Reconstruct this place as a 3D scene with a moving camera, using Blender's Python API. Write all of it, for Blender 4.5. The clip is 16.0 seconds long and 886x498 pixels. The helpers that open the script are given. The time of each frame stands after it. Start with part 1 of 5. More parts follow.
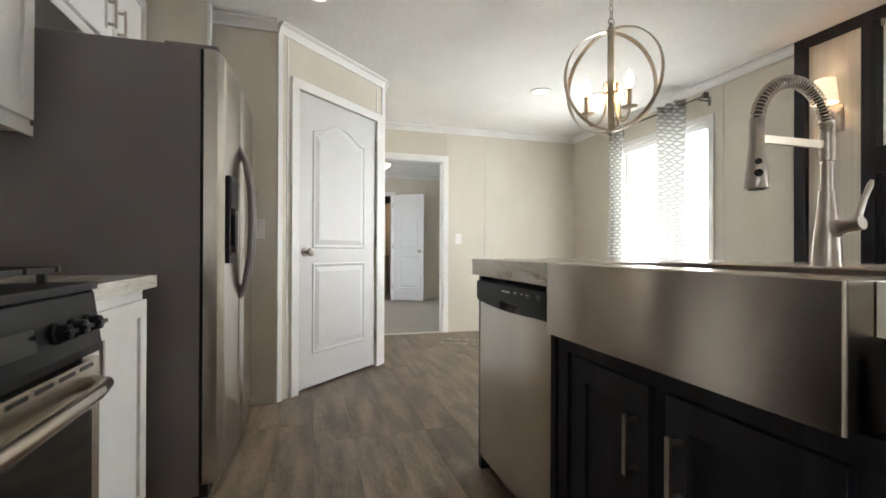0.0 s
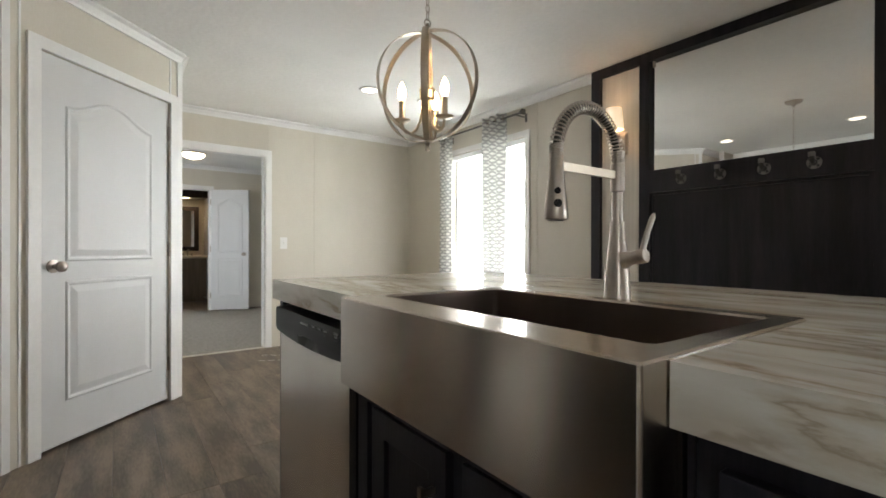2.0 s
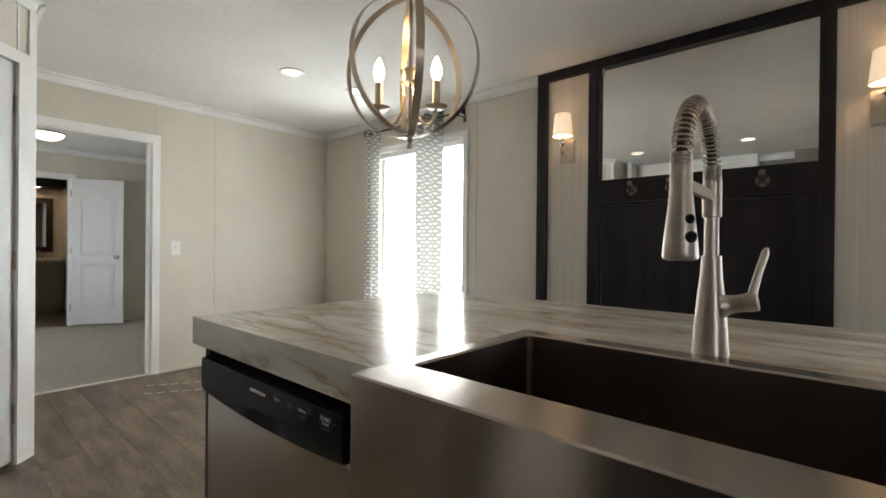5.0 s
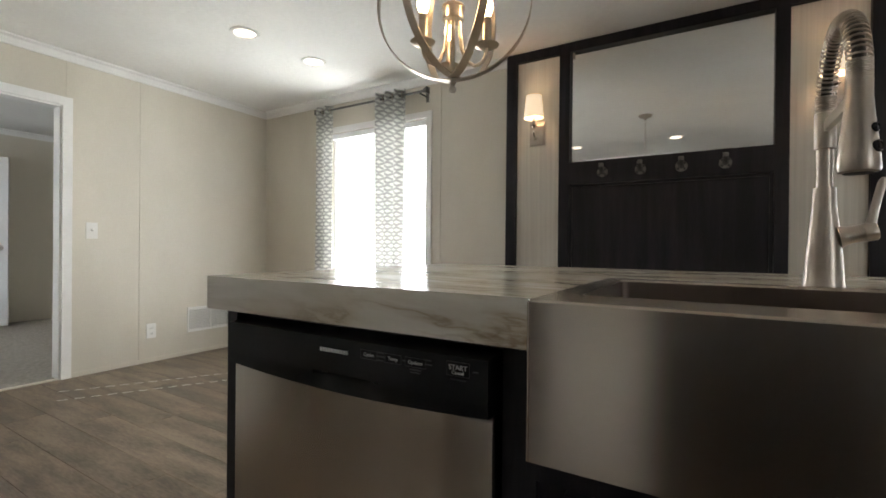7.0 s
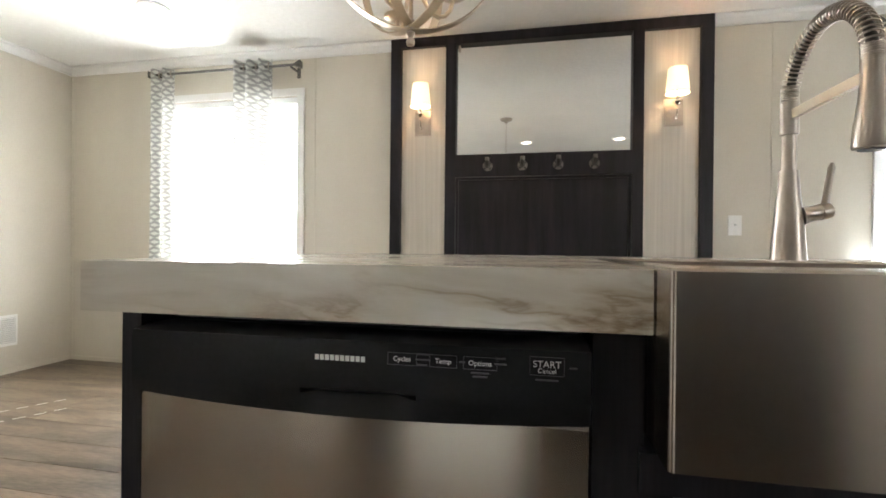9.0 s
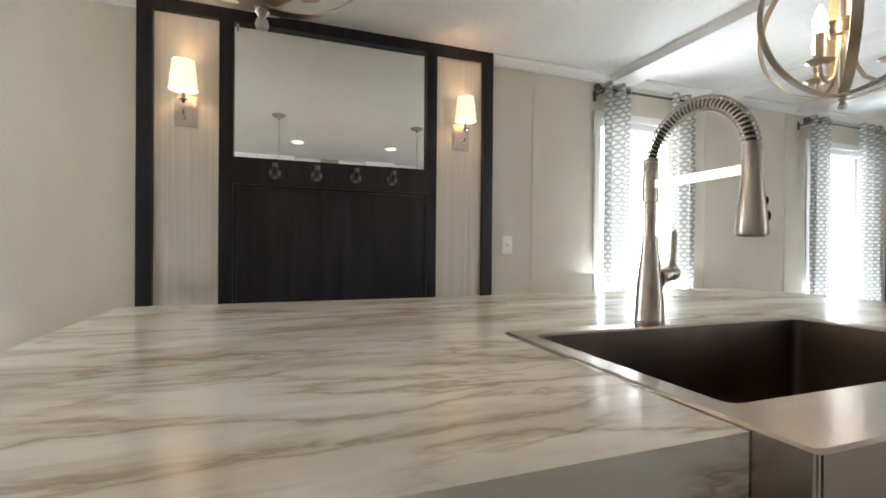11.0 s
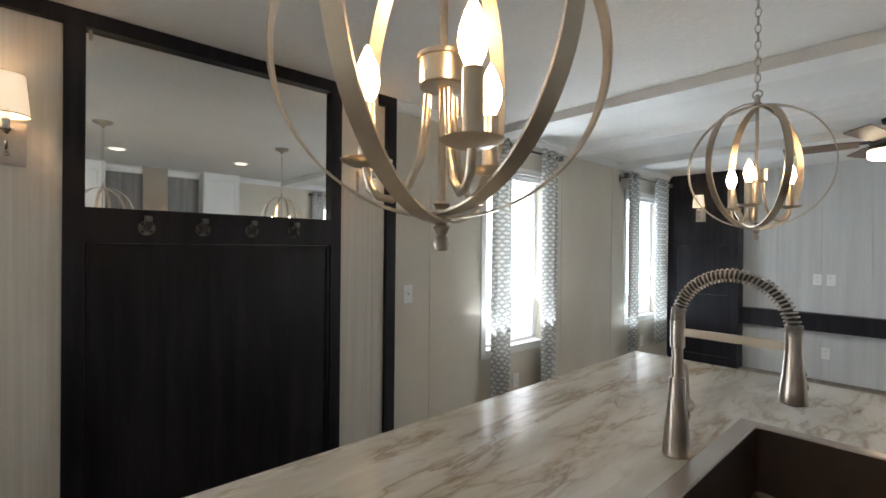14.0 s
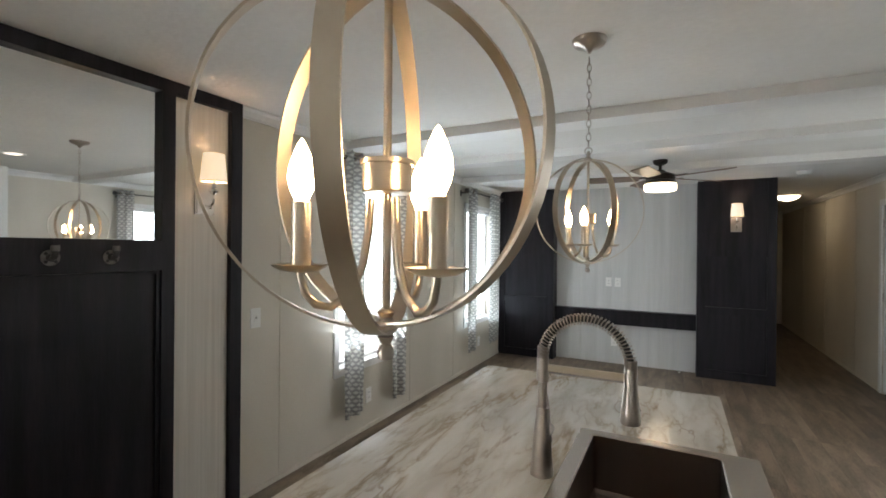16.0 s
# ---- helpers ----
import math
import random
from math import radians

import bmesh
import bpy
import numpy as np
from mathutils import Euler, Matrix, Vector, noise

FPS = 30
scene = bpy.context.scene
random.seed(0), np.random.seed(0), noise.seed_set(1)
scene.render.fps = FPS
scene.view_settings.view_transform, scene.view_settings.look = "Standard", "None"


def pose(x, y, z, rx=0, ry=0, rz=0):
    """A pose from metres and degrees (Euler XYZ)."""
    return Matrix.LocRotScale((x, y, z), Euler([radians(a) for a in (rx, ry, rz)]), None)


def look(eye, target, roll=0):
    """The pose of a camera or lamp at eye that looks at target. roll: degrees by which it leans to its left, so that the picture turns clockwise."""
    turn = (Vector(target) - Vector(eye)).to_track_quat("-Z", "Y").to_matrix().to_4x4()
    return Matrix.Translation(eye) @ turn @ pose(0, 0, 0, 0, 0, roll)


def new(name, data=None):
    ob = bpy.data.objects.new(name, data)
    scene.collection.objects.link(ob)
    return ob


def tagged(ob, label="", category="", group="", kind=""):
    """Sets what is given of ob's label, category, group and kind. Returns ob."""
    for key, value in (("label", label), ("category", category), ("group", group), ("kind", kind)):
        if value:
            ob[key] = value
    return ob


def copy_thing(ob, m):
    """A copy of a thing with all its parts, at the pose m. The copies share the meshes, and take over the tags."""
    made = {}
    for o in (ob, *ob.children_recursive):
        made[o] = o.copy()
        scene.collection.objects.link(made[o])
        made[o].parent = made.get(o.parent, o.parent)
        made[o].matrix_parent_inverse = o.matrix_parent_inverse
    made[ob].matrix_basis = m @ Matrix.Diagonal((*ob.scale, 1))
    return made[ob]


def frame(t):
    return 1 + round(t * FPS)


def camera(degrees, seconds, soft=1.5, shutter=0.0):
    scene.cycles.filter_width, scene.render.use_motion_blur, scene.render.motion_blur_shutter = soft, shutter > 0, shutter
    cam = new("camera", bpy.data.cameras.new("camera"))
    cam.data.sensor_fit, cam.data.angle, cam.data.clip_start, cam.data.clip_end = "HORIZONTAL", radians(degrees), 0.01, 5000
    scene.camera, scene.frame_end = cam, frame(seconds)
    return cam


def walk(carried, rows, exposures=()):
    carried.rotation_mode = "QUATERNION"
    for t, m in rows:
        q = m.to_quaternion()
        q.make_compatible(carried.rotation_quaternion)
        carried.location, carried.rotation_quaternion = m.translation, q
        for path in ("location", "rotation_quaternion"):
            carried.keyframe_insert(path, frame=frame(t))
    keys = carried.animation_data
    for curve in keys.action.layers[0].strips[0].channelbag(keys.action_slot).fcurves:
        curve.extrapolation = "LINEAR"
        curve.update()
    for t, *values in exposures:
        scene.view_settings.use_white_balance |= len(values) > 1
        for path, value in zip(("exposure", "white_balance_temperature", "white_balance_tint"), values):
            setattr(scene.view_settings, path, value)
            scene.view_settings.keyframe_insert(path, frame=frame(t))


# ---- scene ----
cam = camera(89.4, 16.0, soft=1.7)
PATH = [
    (0, (0.409, -0.877, 0.958), (1.000, 1.138, 0.963), 0.23),
    (0.5, (0.443, -0.866, 0.975), (1.264, 1.067, 0.977), 0.18),
    (1, (0.506, -0.831, 1.004), (1.503, 1.017, 1.004), 0.12),
    (1.5, (0.569, -0.783, 1.025), (1.705, 0.984, 1.023), 0.10),
    (2, (0.631, -0.724, 1.040), (1.867, 0.974, 1.036), 0.13),
    (2.5, (0.683, -0.660, 1.061), (1.988, 0.985, 1.049), 0.17),
    (3, (0.732, -0.592, 1.088), (2.090, 1.010, 1.077), 0.19),
    (3.5, (0.754, -0.523, 1.112), (2.165, 1.033, 1.103), 0.18),
    (4, (0.728, -0.450, 1.129), (2.191, 1.057, 1.120), 0.36),
    (6.5, (0.541, 0.004, 1.030), (2.291, 1.164, 1.024), 0.56),
    (7, (0.527, 0.081, 0.987), (2.326, 1.165, 0.980), 0.56),
    (7.5, (0.516, 0.165, 0.964), (2.367, 1.156, 0.959), 0.56),
    (8, (0.514, 0.250, 0.957), (2.434, 1.102, 0.954), 0.61),
    (8.5, (0.538, 0.332, 0.950), (2.536, 0.979, 0.948), 0.60),
    (9, (0.583, 0.417, 0.941), (2.644, 0.820, 0.937), 0.57),
    (9.5, (0.631, 0.488, 0.962), (2.727, 0.616, 0.954), 0.66),
    (10, (0.691, 0.547, 1.004), (2.783, 0.370, 0.996), 0.59),
    (12.5, (1.037, 0.860, 1.217), (2.759, -0.341, 1.208), 0.56),
    (13, (1.077, 0.933, 1.292), (2.743, -0.346, 1.284), 0.62),
    (13.5, (1.126, 1.006, 1.363), (2.746, -0.330, 1.357), 0.57),
    (14, (1.184, 1.057, 1.414), (2.745, -0.347, 1.408), 0.56),
    (14.5, (1.226, 1.089, 1.461), (2.695, -0.412, 1.454), 0.56),
    (15, (1.259, 1.098, 1.494), (2.597, -0.520, 1.486), 0.54),
    (15.5, (1.276, 1.123, 1.525), (2.442, -0.623, 1.518), 0.51),
    (16, (1.286, 1.134, 1.543), (2.254, -0.729, 1.539), 0.50),
]
walk(cam, [(t, look(e, g, r)) for t, e, g, r in PATH], exposures=[(0, 0.26, 6500, 10), (1.5, 0.0, 6500, 10), (3.5, -0.22, 6500, 10), (4.2, -0.28, 6500, 10), (6.3, -0.22, 6500, 10), (7.5, -0.06, 6500, 10), (8.0, 0.20, 6500, 10), (8.5, 0.50, 6500, 10), (9.0, 0.76, 6500, 10), (9.5, 0.84, 6500, 10), (10.2, 0.82, 6500, 10), (12.3, -0.23, 6280, 10), (16, -0.12, 6330, 10)])

# ---- world, windows' daylight, exposure ----
world = bpy.data.worlds.new("sky")
scene.world = world
world.use_nodes = True
wn = world.node_tree.nodes
sky = wn.new("ShaderNodeTexSky")
sky.sky_type, sky.sun_disc = "NISHITA", False
sky.sun_elevation, sky.sun_rotation = radians(38), radians(200)
wn["Background"].inputs["Strength"].default_value = 0.12
world.node_tree.links.new(sky.outputs["Color"], wn["Background"].inputs["Color"])
sun_data = bpy.data.lights.new("sun", "SUN")
sun_data.energy, sun_data.angle, sun_data.color = 3.0, radians(0.5), (1, 0.95, 0.88)
sun = new("sun", sun_data)
sun.matrix_world = look((-4, -8, 12), (0, 0, 0))

# The plan below is drawn in its own units; the last lines of the file bring it to metres.
HOUSE_SCALE, FLOOR = 1.06, 0.05
WALL_X, CEIL = 3.407, 2.30
WEST = -0.68
NORTH, SOUTH = 3.895, -5.05


def sky_card(name, x, facing):
    """A plain bright overcast distance beyond the windows."""
    m = bpy.data.materials.new("bright_overcast_distance")
    m.use_nodes = True
    n = m.node_tree.nodes
    em = n.new("ShaderNodeEmission")
    em.inputs["Color"].default_value, em.inputs["Strength"].default_value = (0.97, 0.99, 1.0, 1), 5.0
    m.node_tree.links.new(em.outputs[0], n["Material Output"].inputs["Surface"])
    me = bpy.data.meshes.new(name)
    me.from_pydata([(x, -400, -0.6), (x, 400, -0.6), (x, 400, 60), (x, -400, 60)], [], [(0, 1, 2, 3)])
    me.materials.append(m)
    return tagged(new(name, me), "bright white overcast distance outside the house", "backdrop", kind="structure")


sky_card("backdrop_east", 22.0, -1)
sky_card("backdrop_west", -22.0, 1)


def window_light(name, x, y0, y1, z0, z1, watts, facing=-1, colour=(0.96, 0.985, 0.97), lift=0.35):
    d = bpy.data.lights.new(name, "AREA")
    d.shape, d.size, d.size_y, d.energy, d.color = "RECTANGLE", y1 - y0, z1 - z0, watts, colour
    ob = new(name, d)
    ob.matrix_world = look((x, (y0 + y1) / 2, (z0 + z1) / 2), (x + facing, (y0 + y1) / 2, (z0 + z1) / 2 + lift))
    return ob


WINDOWS = [(1.985, 3.03, 0.62, 1.985), (-2.2, -1.49, 0.60, 1.985), (-4.50, -3.73, 0.62, 1.985)]
window_light("window_daylight", WALL_X + 0.32, 1.85, 3.17, 0.45, 2.1, 94, lift=0.5)
window_light("window_daylight", WALL_X + 0.32, -2.36, -1.33, 0.45, 2.1, 58, colour=(0.86, 0.94, 1.0), lift=0.85)
window_light("window_daylight", WALL_X + 0.32, -4.66, -3.58, 0.45, 2.1, 50, colour=(0.78, 0.90, 1.0), lift=0.6)
window_light("window_daylight", WEST - 0.24, -3.1, -2.05, 0.7, 2.06, 8, 1)
# added lamp at an unseen bedroom window, gives the open door cool light
window_light("window_daylight", -0.34, 4.9, 6.1, 0.7, 2.06, 20, 1, colour=(0.74, 0.86, 1.0))


# ---- materials ----
def nodes_of(name):
    m = bpy.data.materials.new(name)
    m.use_nodes = True
    return m, m.node_tree.nodes, m.node_tree.links, m.node_tree.nodes["Principled BSDF"]


def rgba(c):
    return (*c, 1)


def surface(name, a, b, rough=0.5, metal=0.0, scale=6.0, stretch=(1, 1, 1), bump=0.05, bump_scale=60.0, spread=(0.35, 0.65),
            rough_var=0.1, random=0.0, coat=0.0, aniso=0.0, spec=0.5):
    """Two tones mixed by a large and a fine noise, with fine relief; stretch draws the grain out along an axis."""
    m, n, l, p = nodes_of(name)
    co, mp = n.new("ShaderNodeTexCoord"), n.new("ShaderNodeMapping")
    mp.inputs["Scale"].default_value = stretch
    l.new(co.outputs["Object"], mp.inputs["Vector"])
    big, fine = n.new("ShaderNodeTexNoise"), n.new("ShaderNodeTexNoise")
    big.inputs["Scale"].default_value, big.inputs["Detail"].default_value = scale, 5
    fine.inputs["Scale"].default_value, fine.inputs["Detail"].default_value = bump_scale, 4
    for t in (big, fine):
        l.new(mp.outputs["Vector"], t.inputs["Vector"])
    mix = n.new("ShaderNodeMath")
    mix.operation = "MULTIPLY_ADD"
    l.new(fine.outputs["Fac"], mix.inputs[0])
    mix.inputs[1].default_value = 0.4
    l.new(big.outputs["Fac"], mix.inputs[2])
    ramp = n.new("ShaderNodeValToRGB")
    ramp.color_ramp.elements[0].position, ramp.color_ramp.elements[1].position = spread[0] + 0.2, spread[1] + 0.2
    ramp.color_ramp.elements[0].color, ramp.color_ramp.elements[1].color = rgba(a), rgba(b)
    l.new(mix.outputs[0], ramp.inputs["Fac"])
    out = ramp.outputs["Color"]
    if random:
        info, hsv, mul = n.new("ShaderNodeObjectInfo"), n.new("ShaderNodeHueSaturation"), n.new("ShaderNodeMapRange")
        mul.inputs["To Min"].default_value, mul.inputs["To Max"].default_value = 1 - random, 1 + random
        l.new(info.outputs["Random"], mul.inputs["Value"])
        l.new(mul.outputs["Result"], hsv.inputs["Value"])
        l.new(out, hsv.inputs["Color"])
        out = hsv.outputs["Color"]
        off = n.new("ShaderNodeVectorMath")
        off.operation = "MULTIPLY_ADD"
        comb = n.new("ShaderNodeCombineXYZ")
        for k in range(3):
            l.new(info.outputs["Random"], comb.inputs[k])
        l.new(comb.outputs[0], off.inputs[0])
        off.inputs[1].default_value = (37, 71, 13)
        l.new(co.outputs["Object"], off.inputs[2])
        l.new(off.outputs[0], mp.inputs["Vector"])
    l.new(out, p.inputs["Base Color"])
    mr = n.new("ShaderNodeMapRange")
    mr.inputs["To Min"].default_value, mr.inputs["To Max"].default_value = max(0.02, rough - rough_var), min(1, rough + rough_var)
    l.new(big.outputs["Fac"], mr.inputs["Value"])
    l.new(mr.outputs["Result"], p.inputs["Roughness"])
    p.inputs["Metallic"].default_value = metal
    p.inputs["Coat Weight"].default_value = coat
    p.inputs["Specular IOR Level"].default_value = spec
    if aniso:
        tan = n.new("ShaderNodeTangent")
        tan.direction_type, tan.axis = "RADIAL", "Z"
        p.inputs["Anisotropic"].default_value = aniso
        p.inputs["Anisotropic Rotation"].default_value = 0.25
        l.new(tan.outputs[0], p.inputs["Tangent"])
    if bump:
        bm_ = n.new("ShaderNodeBump")
        bm_.inputs["Strength"].default_value, bm_.inputs["Distance"].default_value = bump, 0.004
        l.new(fine.outputs["Fac"], bm_.inputs["Height"])
        l.new(bm_.outputs["Normal"], p.inputs["Normal"])
    return m


def glow(name, colour, strength):
    m, n, l, p = nodes_of(name)
    p.inputs["Base Color"].default_value = rgba((0.8, 0.8, 0.78))
    p.inputs["Emission Color"].default_value = rgba(colour)
    p.inputs["Emission Strength"].default_value = strength
    return m


WALL = surface("beige_wallboard", (0.60, 0.555, 0.47), (0.66, 0.615, 0.53), 0.55, scale=2.2, stretch=(1, 1, 0.35), bump=0.12, bump_scale=160)
CEILING = surface("white_textured_ceiling", (0.74, 0.73, 0.70), (0.80, 0.79, 0.76), 0.85, scale=1.5, bump=0.7, bump_scale=34)
TRIM = surface("white_trim_paint", (0.76, 0.75, 0.73), (0.82, 0.81, 0.79), 0.4, scale=3, bump=0.03)
DOOR = surface("white_moulded_door", (0.615, 0.61, 0.605), (0.63, 0.625, 0.62), 0.42, scale=5, stretch=(2, 2, 0.6), bump=0.006, bump_scale=60)
PLANK = surface("grey_oak_vinyl", (0.080, 0.056, 0.038), (0.235, 0.180, 0.128), 0.40, scale=2.8, stretch=(4.2, 0.8, 1), bump=0.06, bump_scale=30,
                spread=(0.33, 0.68), random=0.15, rough_var=0.08, spec=0.35)
CARPET = surface("grey_carpet", (0.24, 0.215, 0.185), (0.34, 0.31, 0.27), 0.95, scale=40, bump=0.3, bump_scale=260)
STEEL = surface("brushed_steel", (0.455, 0.405, 0.36), (0.485, 0.435, 0.385), 0.25, 1.0, scale=2, stretch=(1, 1, 0.08), bump=0.05, bump_scale=6, rough_var=0.0, aniso=0.75)
STEEL_V = surface("brushed_steel_panel", (0.56, 0.52, 0.47), (0.64, 0.60, 0.55), 0.22, 1.0, scale=3, stretch=(1, 1, 0.08), bump=0.22, bump_scale=6, rough_var=0.0, aniso=0.75)
# the sink's steel again, darkened to carry the shade inside the bowl
STEEL_BOWL_SHADED = surface("brushed_steel_bowl_shaded", (0.215, 0.175, 0.155), (0.27, 0.22, 0.195), 0.30, 1.0, scale=5, stretch=(1, 1, 0.06), bump=0.35, bump_scale=12, rough_var=0.04, aniso=0.3)
NICKEL = surface("brushed_nickel", (0.42, 0.37, 0.325), (0.49, 0.435, 0.385), 0.31, 1.0, scale=12, bump=0.0, rough_var=0.02)
# warmer than plain nickel: the bulbs' golden glow is put into the colour
NICKEL_SATIN = surface("satin_nickel_warm_tint", (0.50, 0.43, 0.34), (0.56, 0.485, 0.39), 0.30, 1.0, scale=10, bump=0.0, rough_var=0.02)
CHROME = surface("polished_nickel", (0.70, 0.68, 0.65), (0.76, 0.74, 0.71), 0.12, 1.0, scale=5, bump=0.0, rough_var=0.03)
FRIDGE_GREY = surface("grey_painted_steel", (0.165, 0.146, 0.142), (0.195, 0.174, 0.168), 0.5, 0.0, scale=3, bump=0.05, bump_scale=240)
BLACK = surface("black_gloss_plastic", (0.008, 0.008, 0.009), (0.013, 0.013, 0.015), 0.36, scale=6, bump=0.02, bump_scale=180, spec=0.18)
BLACK_MATT = surface("black_cast_iron", (0.012, 0.012, 0.012), (0.03, 0.03, 0.03), 0.6, scale=14, bump=0.2, bump_scale=150)
DARK_GLASS = surface("dark_oven_glass", (0.006, 0.006, 0.007), (0.009, 0.009, 0.01), 0.08, scale=3, bump=0.0, rough_var=0.03, spec=0.3)
NAVY = surface("charcoal_stained_wood", (0.0088, 0.0076, 0.0105), (0.026, 0.0235, 0.031), 0.44, scale=2.6, stretch=(7, 7, 0.5), bump=0.10, bump_scale=26, spread=(0.34, 0.85), spec=0.24)
CAB_WHITE = surface("white_cabinet_thermofoil", (0.70, 0.69, 0.66), (0.77, 0.76, 0.73), 0.38, scale=2.5, bump=0.02)
LIVING_PANEL = surface("pale_grey_wall_panel", (0.53, 0.53, 0.515), (0.61, 0.61, 0.595), 0.5, scale=1.6, stretch=(9, 9, 0.3), bump=0.03, bump_scale=18)
GRAINED = surface("pale_linear_panel", (0.55, 0.515, 0.455), (0.655, 0.62, 0.555), 0.5, scale=2.2, stretch=(28, 28, 0.35), bump=0.04, bump_scale=16, spread=(0.32, 0.7))
TILE_GREY = surface("grey_linear_backsplash", (0.13, 0.125, 0.12), (0.24, 0.23, 0.22), 0.45, scale=2, stretch=(12, 12, 0.4), bump=0.1, bump_scale=14)
BRONZE = surface("dark_bronze_metal", (0.035, 0.028, 0.024), (0.06, 0.05, 0.042), 0.4, 0.8, scale=8, bump=0.05)
WALNUT = surface("brown_fan_blade_wood", (0.10, 0.065, 0.045), (0.2, 0.14, 0.10), 0.4, scale=4, stretch=(1, 12, 1), bump=0.05)
ELBOW_IRON = surface("dark_iron_elbow", (0.03, 0.027, 0.025), (0.06, 0.055, 0.05), 0.5, 0.4, scale=30, bump=0.2, bump_scale=140)
HOOK_IRON = surface("dull_cast_iron_hook", (0.13, 0.12, 0.11), (0.20, 0.185, 0.17), 0.55, 0.35, scale=30, bump=0.2, bump_scale=140)
IRON = surface("pipe_iron", (0.11, 0.10, 0.095), (0.19, 0.18, 0.17), 0.45, 0.9, scale=12, bump=0.15, bump_scale=120)
PLASTIC = surface("white_plastic", (0.78, 0.77, 0.74), (0.83, 0.82, 0.79), 0.35, scale=5, bump=0.0)
VINYL_FRAME = surface("white_vinyl_window", (0.78, 0.78, 0.78), (0.84, 0.84, 0.84), 0.4, scale=4, bump=0.02)
BATH_WOOD = surface("taupe_vanity_wood", (0.19, 0.155, 0.12), (0.26, 0.215, 0.17), 0.5, scale=3, stretch=(8, 8, 0.6), bump=0.08)
ESPRESSO = surface("espresso_frame_wood", (0.02, 0.013, 0.01), (0.045, 0.03, 0.022), 0.4, scale=4, stretch=(8, 8, 0.6), bump=0.05)
CREAM = surface("cream_solid_top", (0.62, 0.56, 0.46), (0.70, 0.64, 0.54), 0.3, scale=5, bump=0.0)
SIDING = surface("pale_ground", (0.32, 0.31, 0.28), (0.42, 0.41, 0.37), 0.9, scale=0.4, bump=0.2, bump_scale=3)
LETTER = surface("pale_print", (0.6, 0.6, 0.6), (0.66, 0.66, 0.66), 0.5, bump=0.0)
LETTER_DIM = surface("dim_print", (0.05, 0.05, 0.055), (0.07, 0.07, 0.075), 0.5, bump=0.0)
BULB = glow("lit_candle_bulb", (1.0, 0.65, 0.33), 58)
SCONCE_BULB = glow("lit_sconce_bulb", (1.0, 0.58, 0.30), 170)
SHADE = glow("lit_fabric_shade", (1.0, 0.73, 0.44), 0.88)
LED = glow("lit_downlight", (1.0, 0.86, 0.68), 3.5)
LED_BATH = glow("lit_warm_downlight", (1.0, 0.72, 0.45), 60)
DOME = glow("lit_glass_dome", (1.0, 0.78, 0.52), 11)


def mirror_material():
    m, n, l, p = nodes_of("silvered_mirror")
    p.inputs["Base Color"].default_value = rgba((0.86, 0.87, 0.86))
    p.inputs["Metallic"].default_value, p.inputs["Roughness"].default_value = 1.0, 0.015
    return m


def pane_material():
    m, n, l, p = nodes_of("window_glass")
    p.inputs["Base Color"].default_value = rgba((0.97, 0.99, 1.0))
    p.inputs["Transmission Weight"].default_value, p.inputs["Roughness"].default_value = 1.0, 0.0
    p.inputs["IOR"].default_value = 1.05
    return m


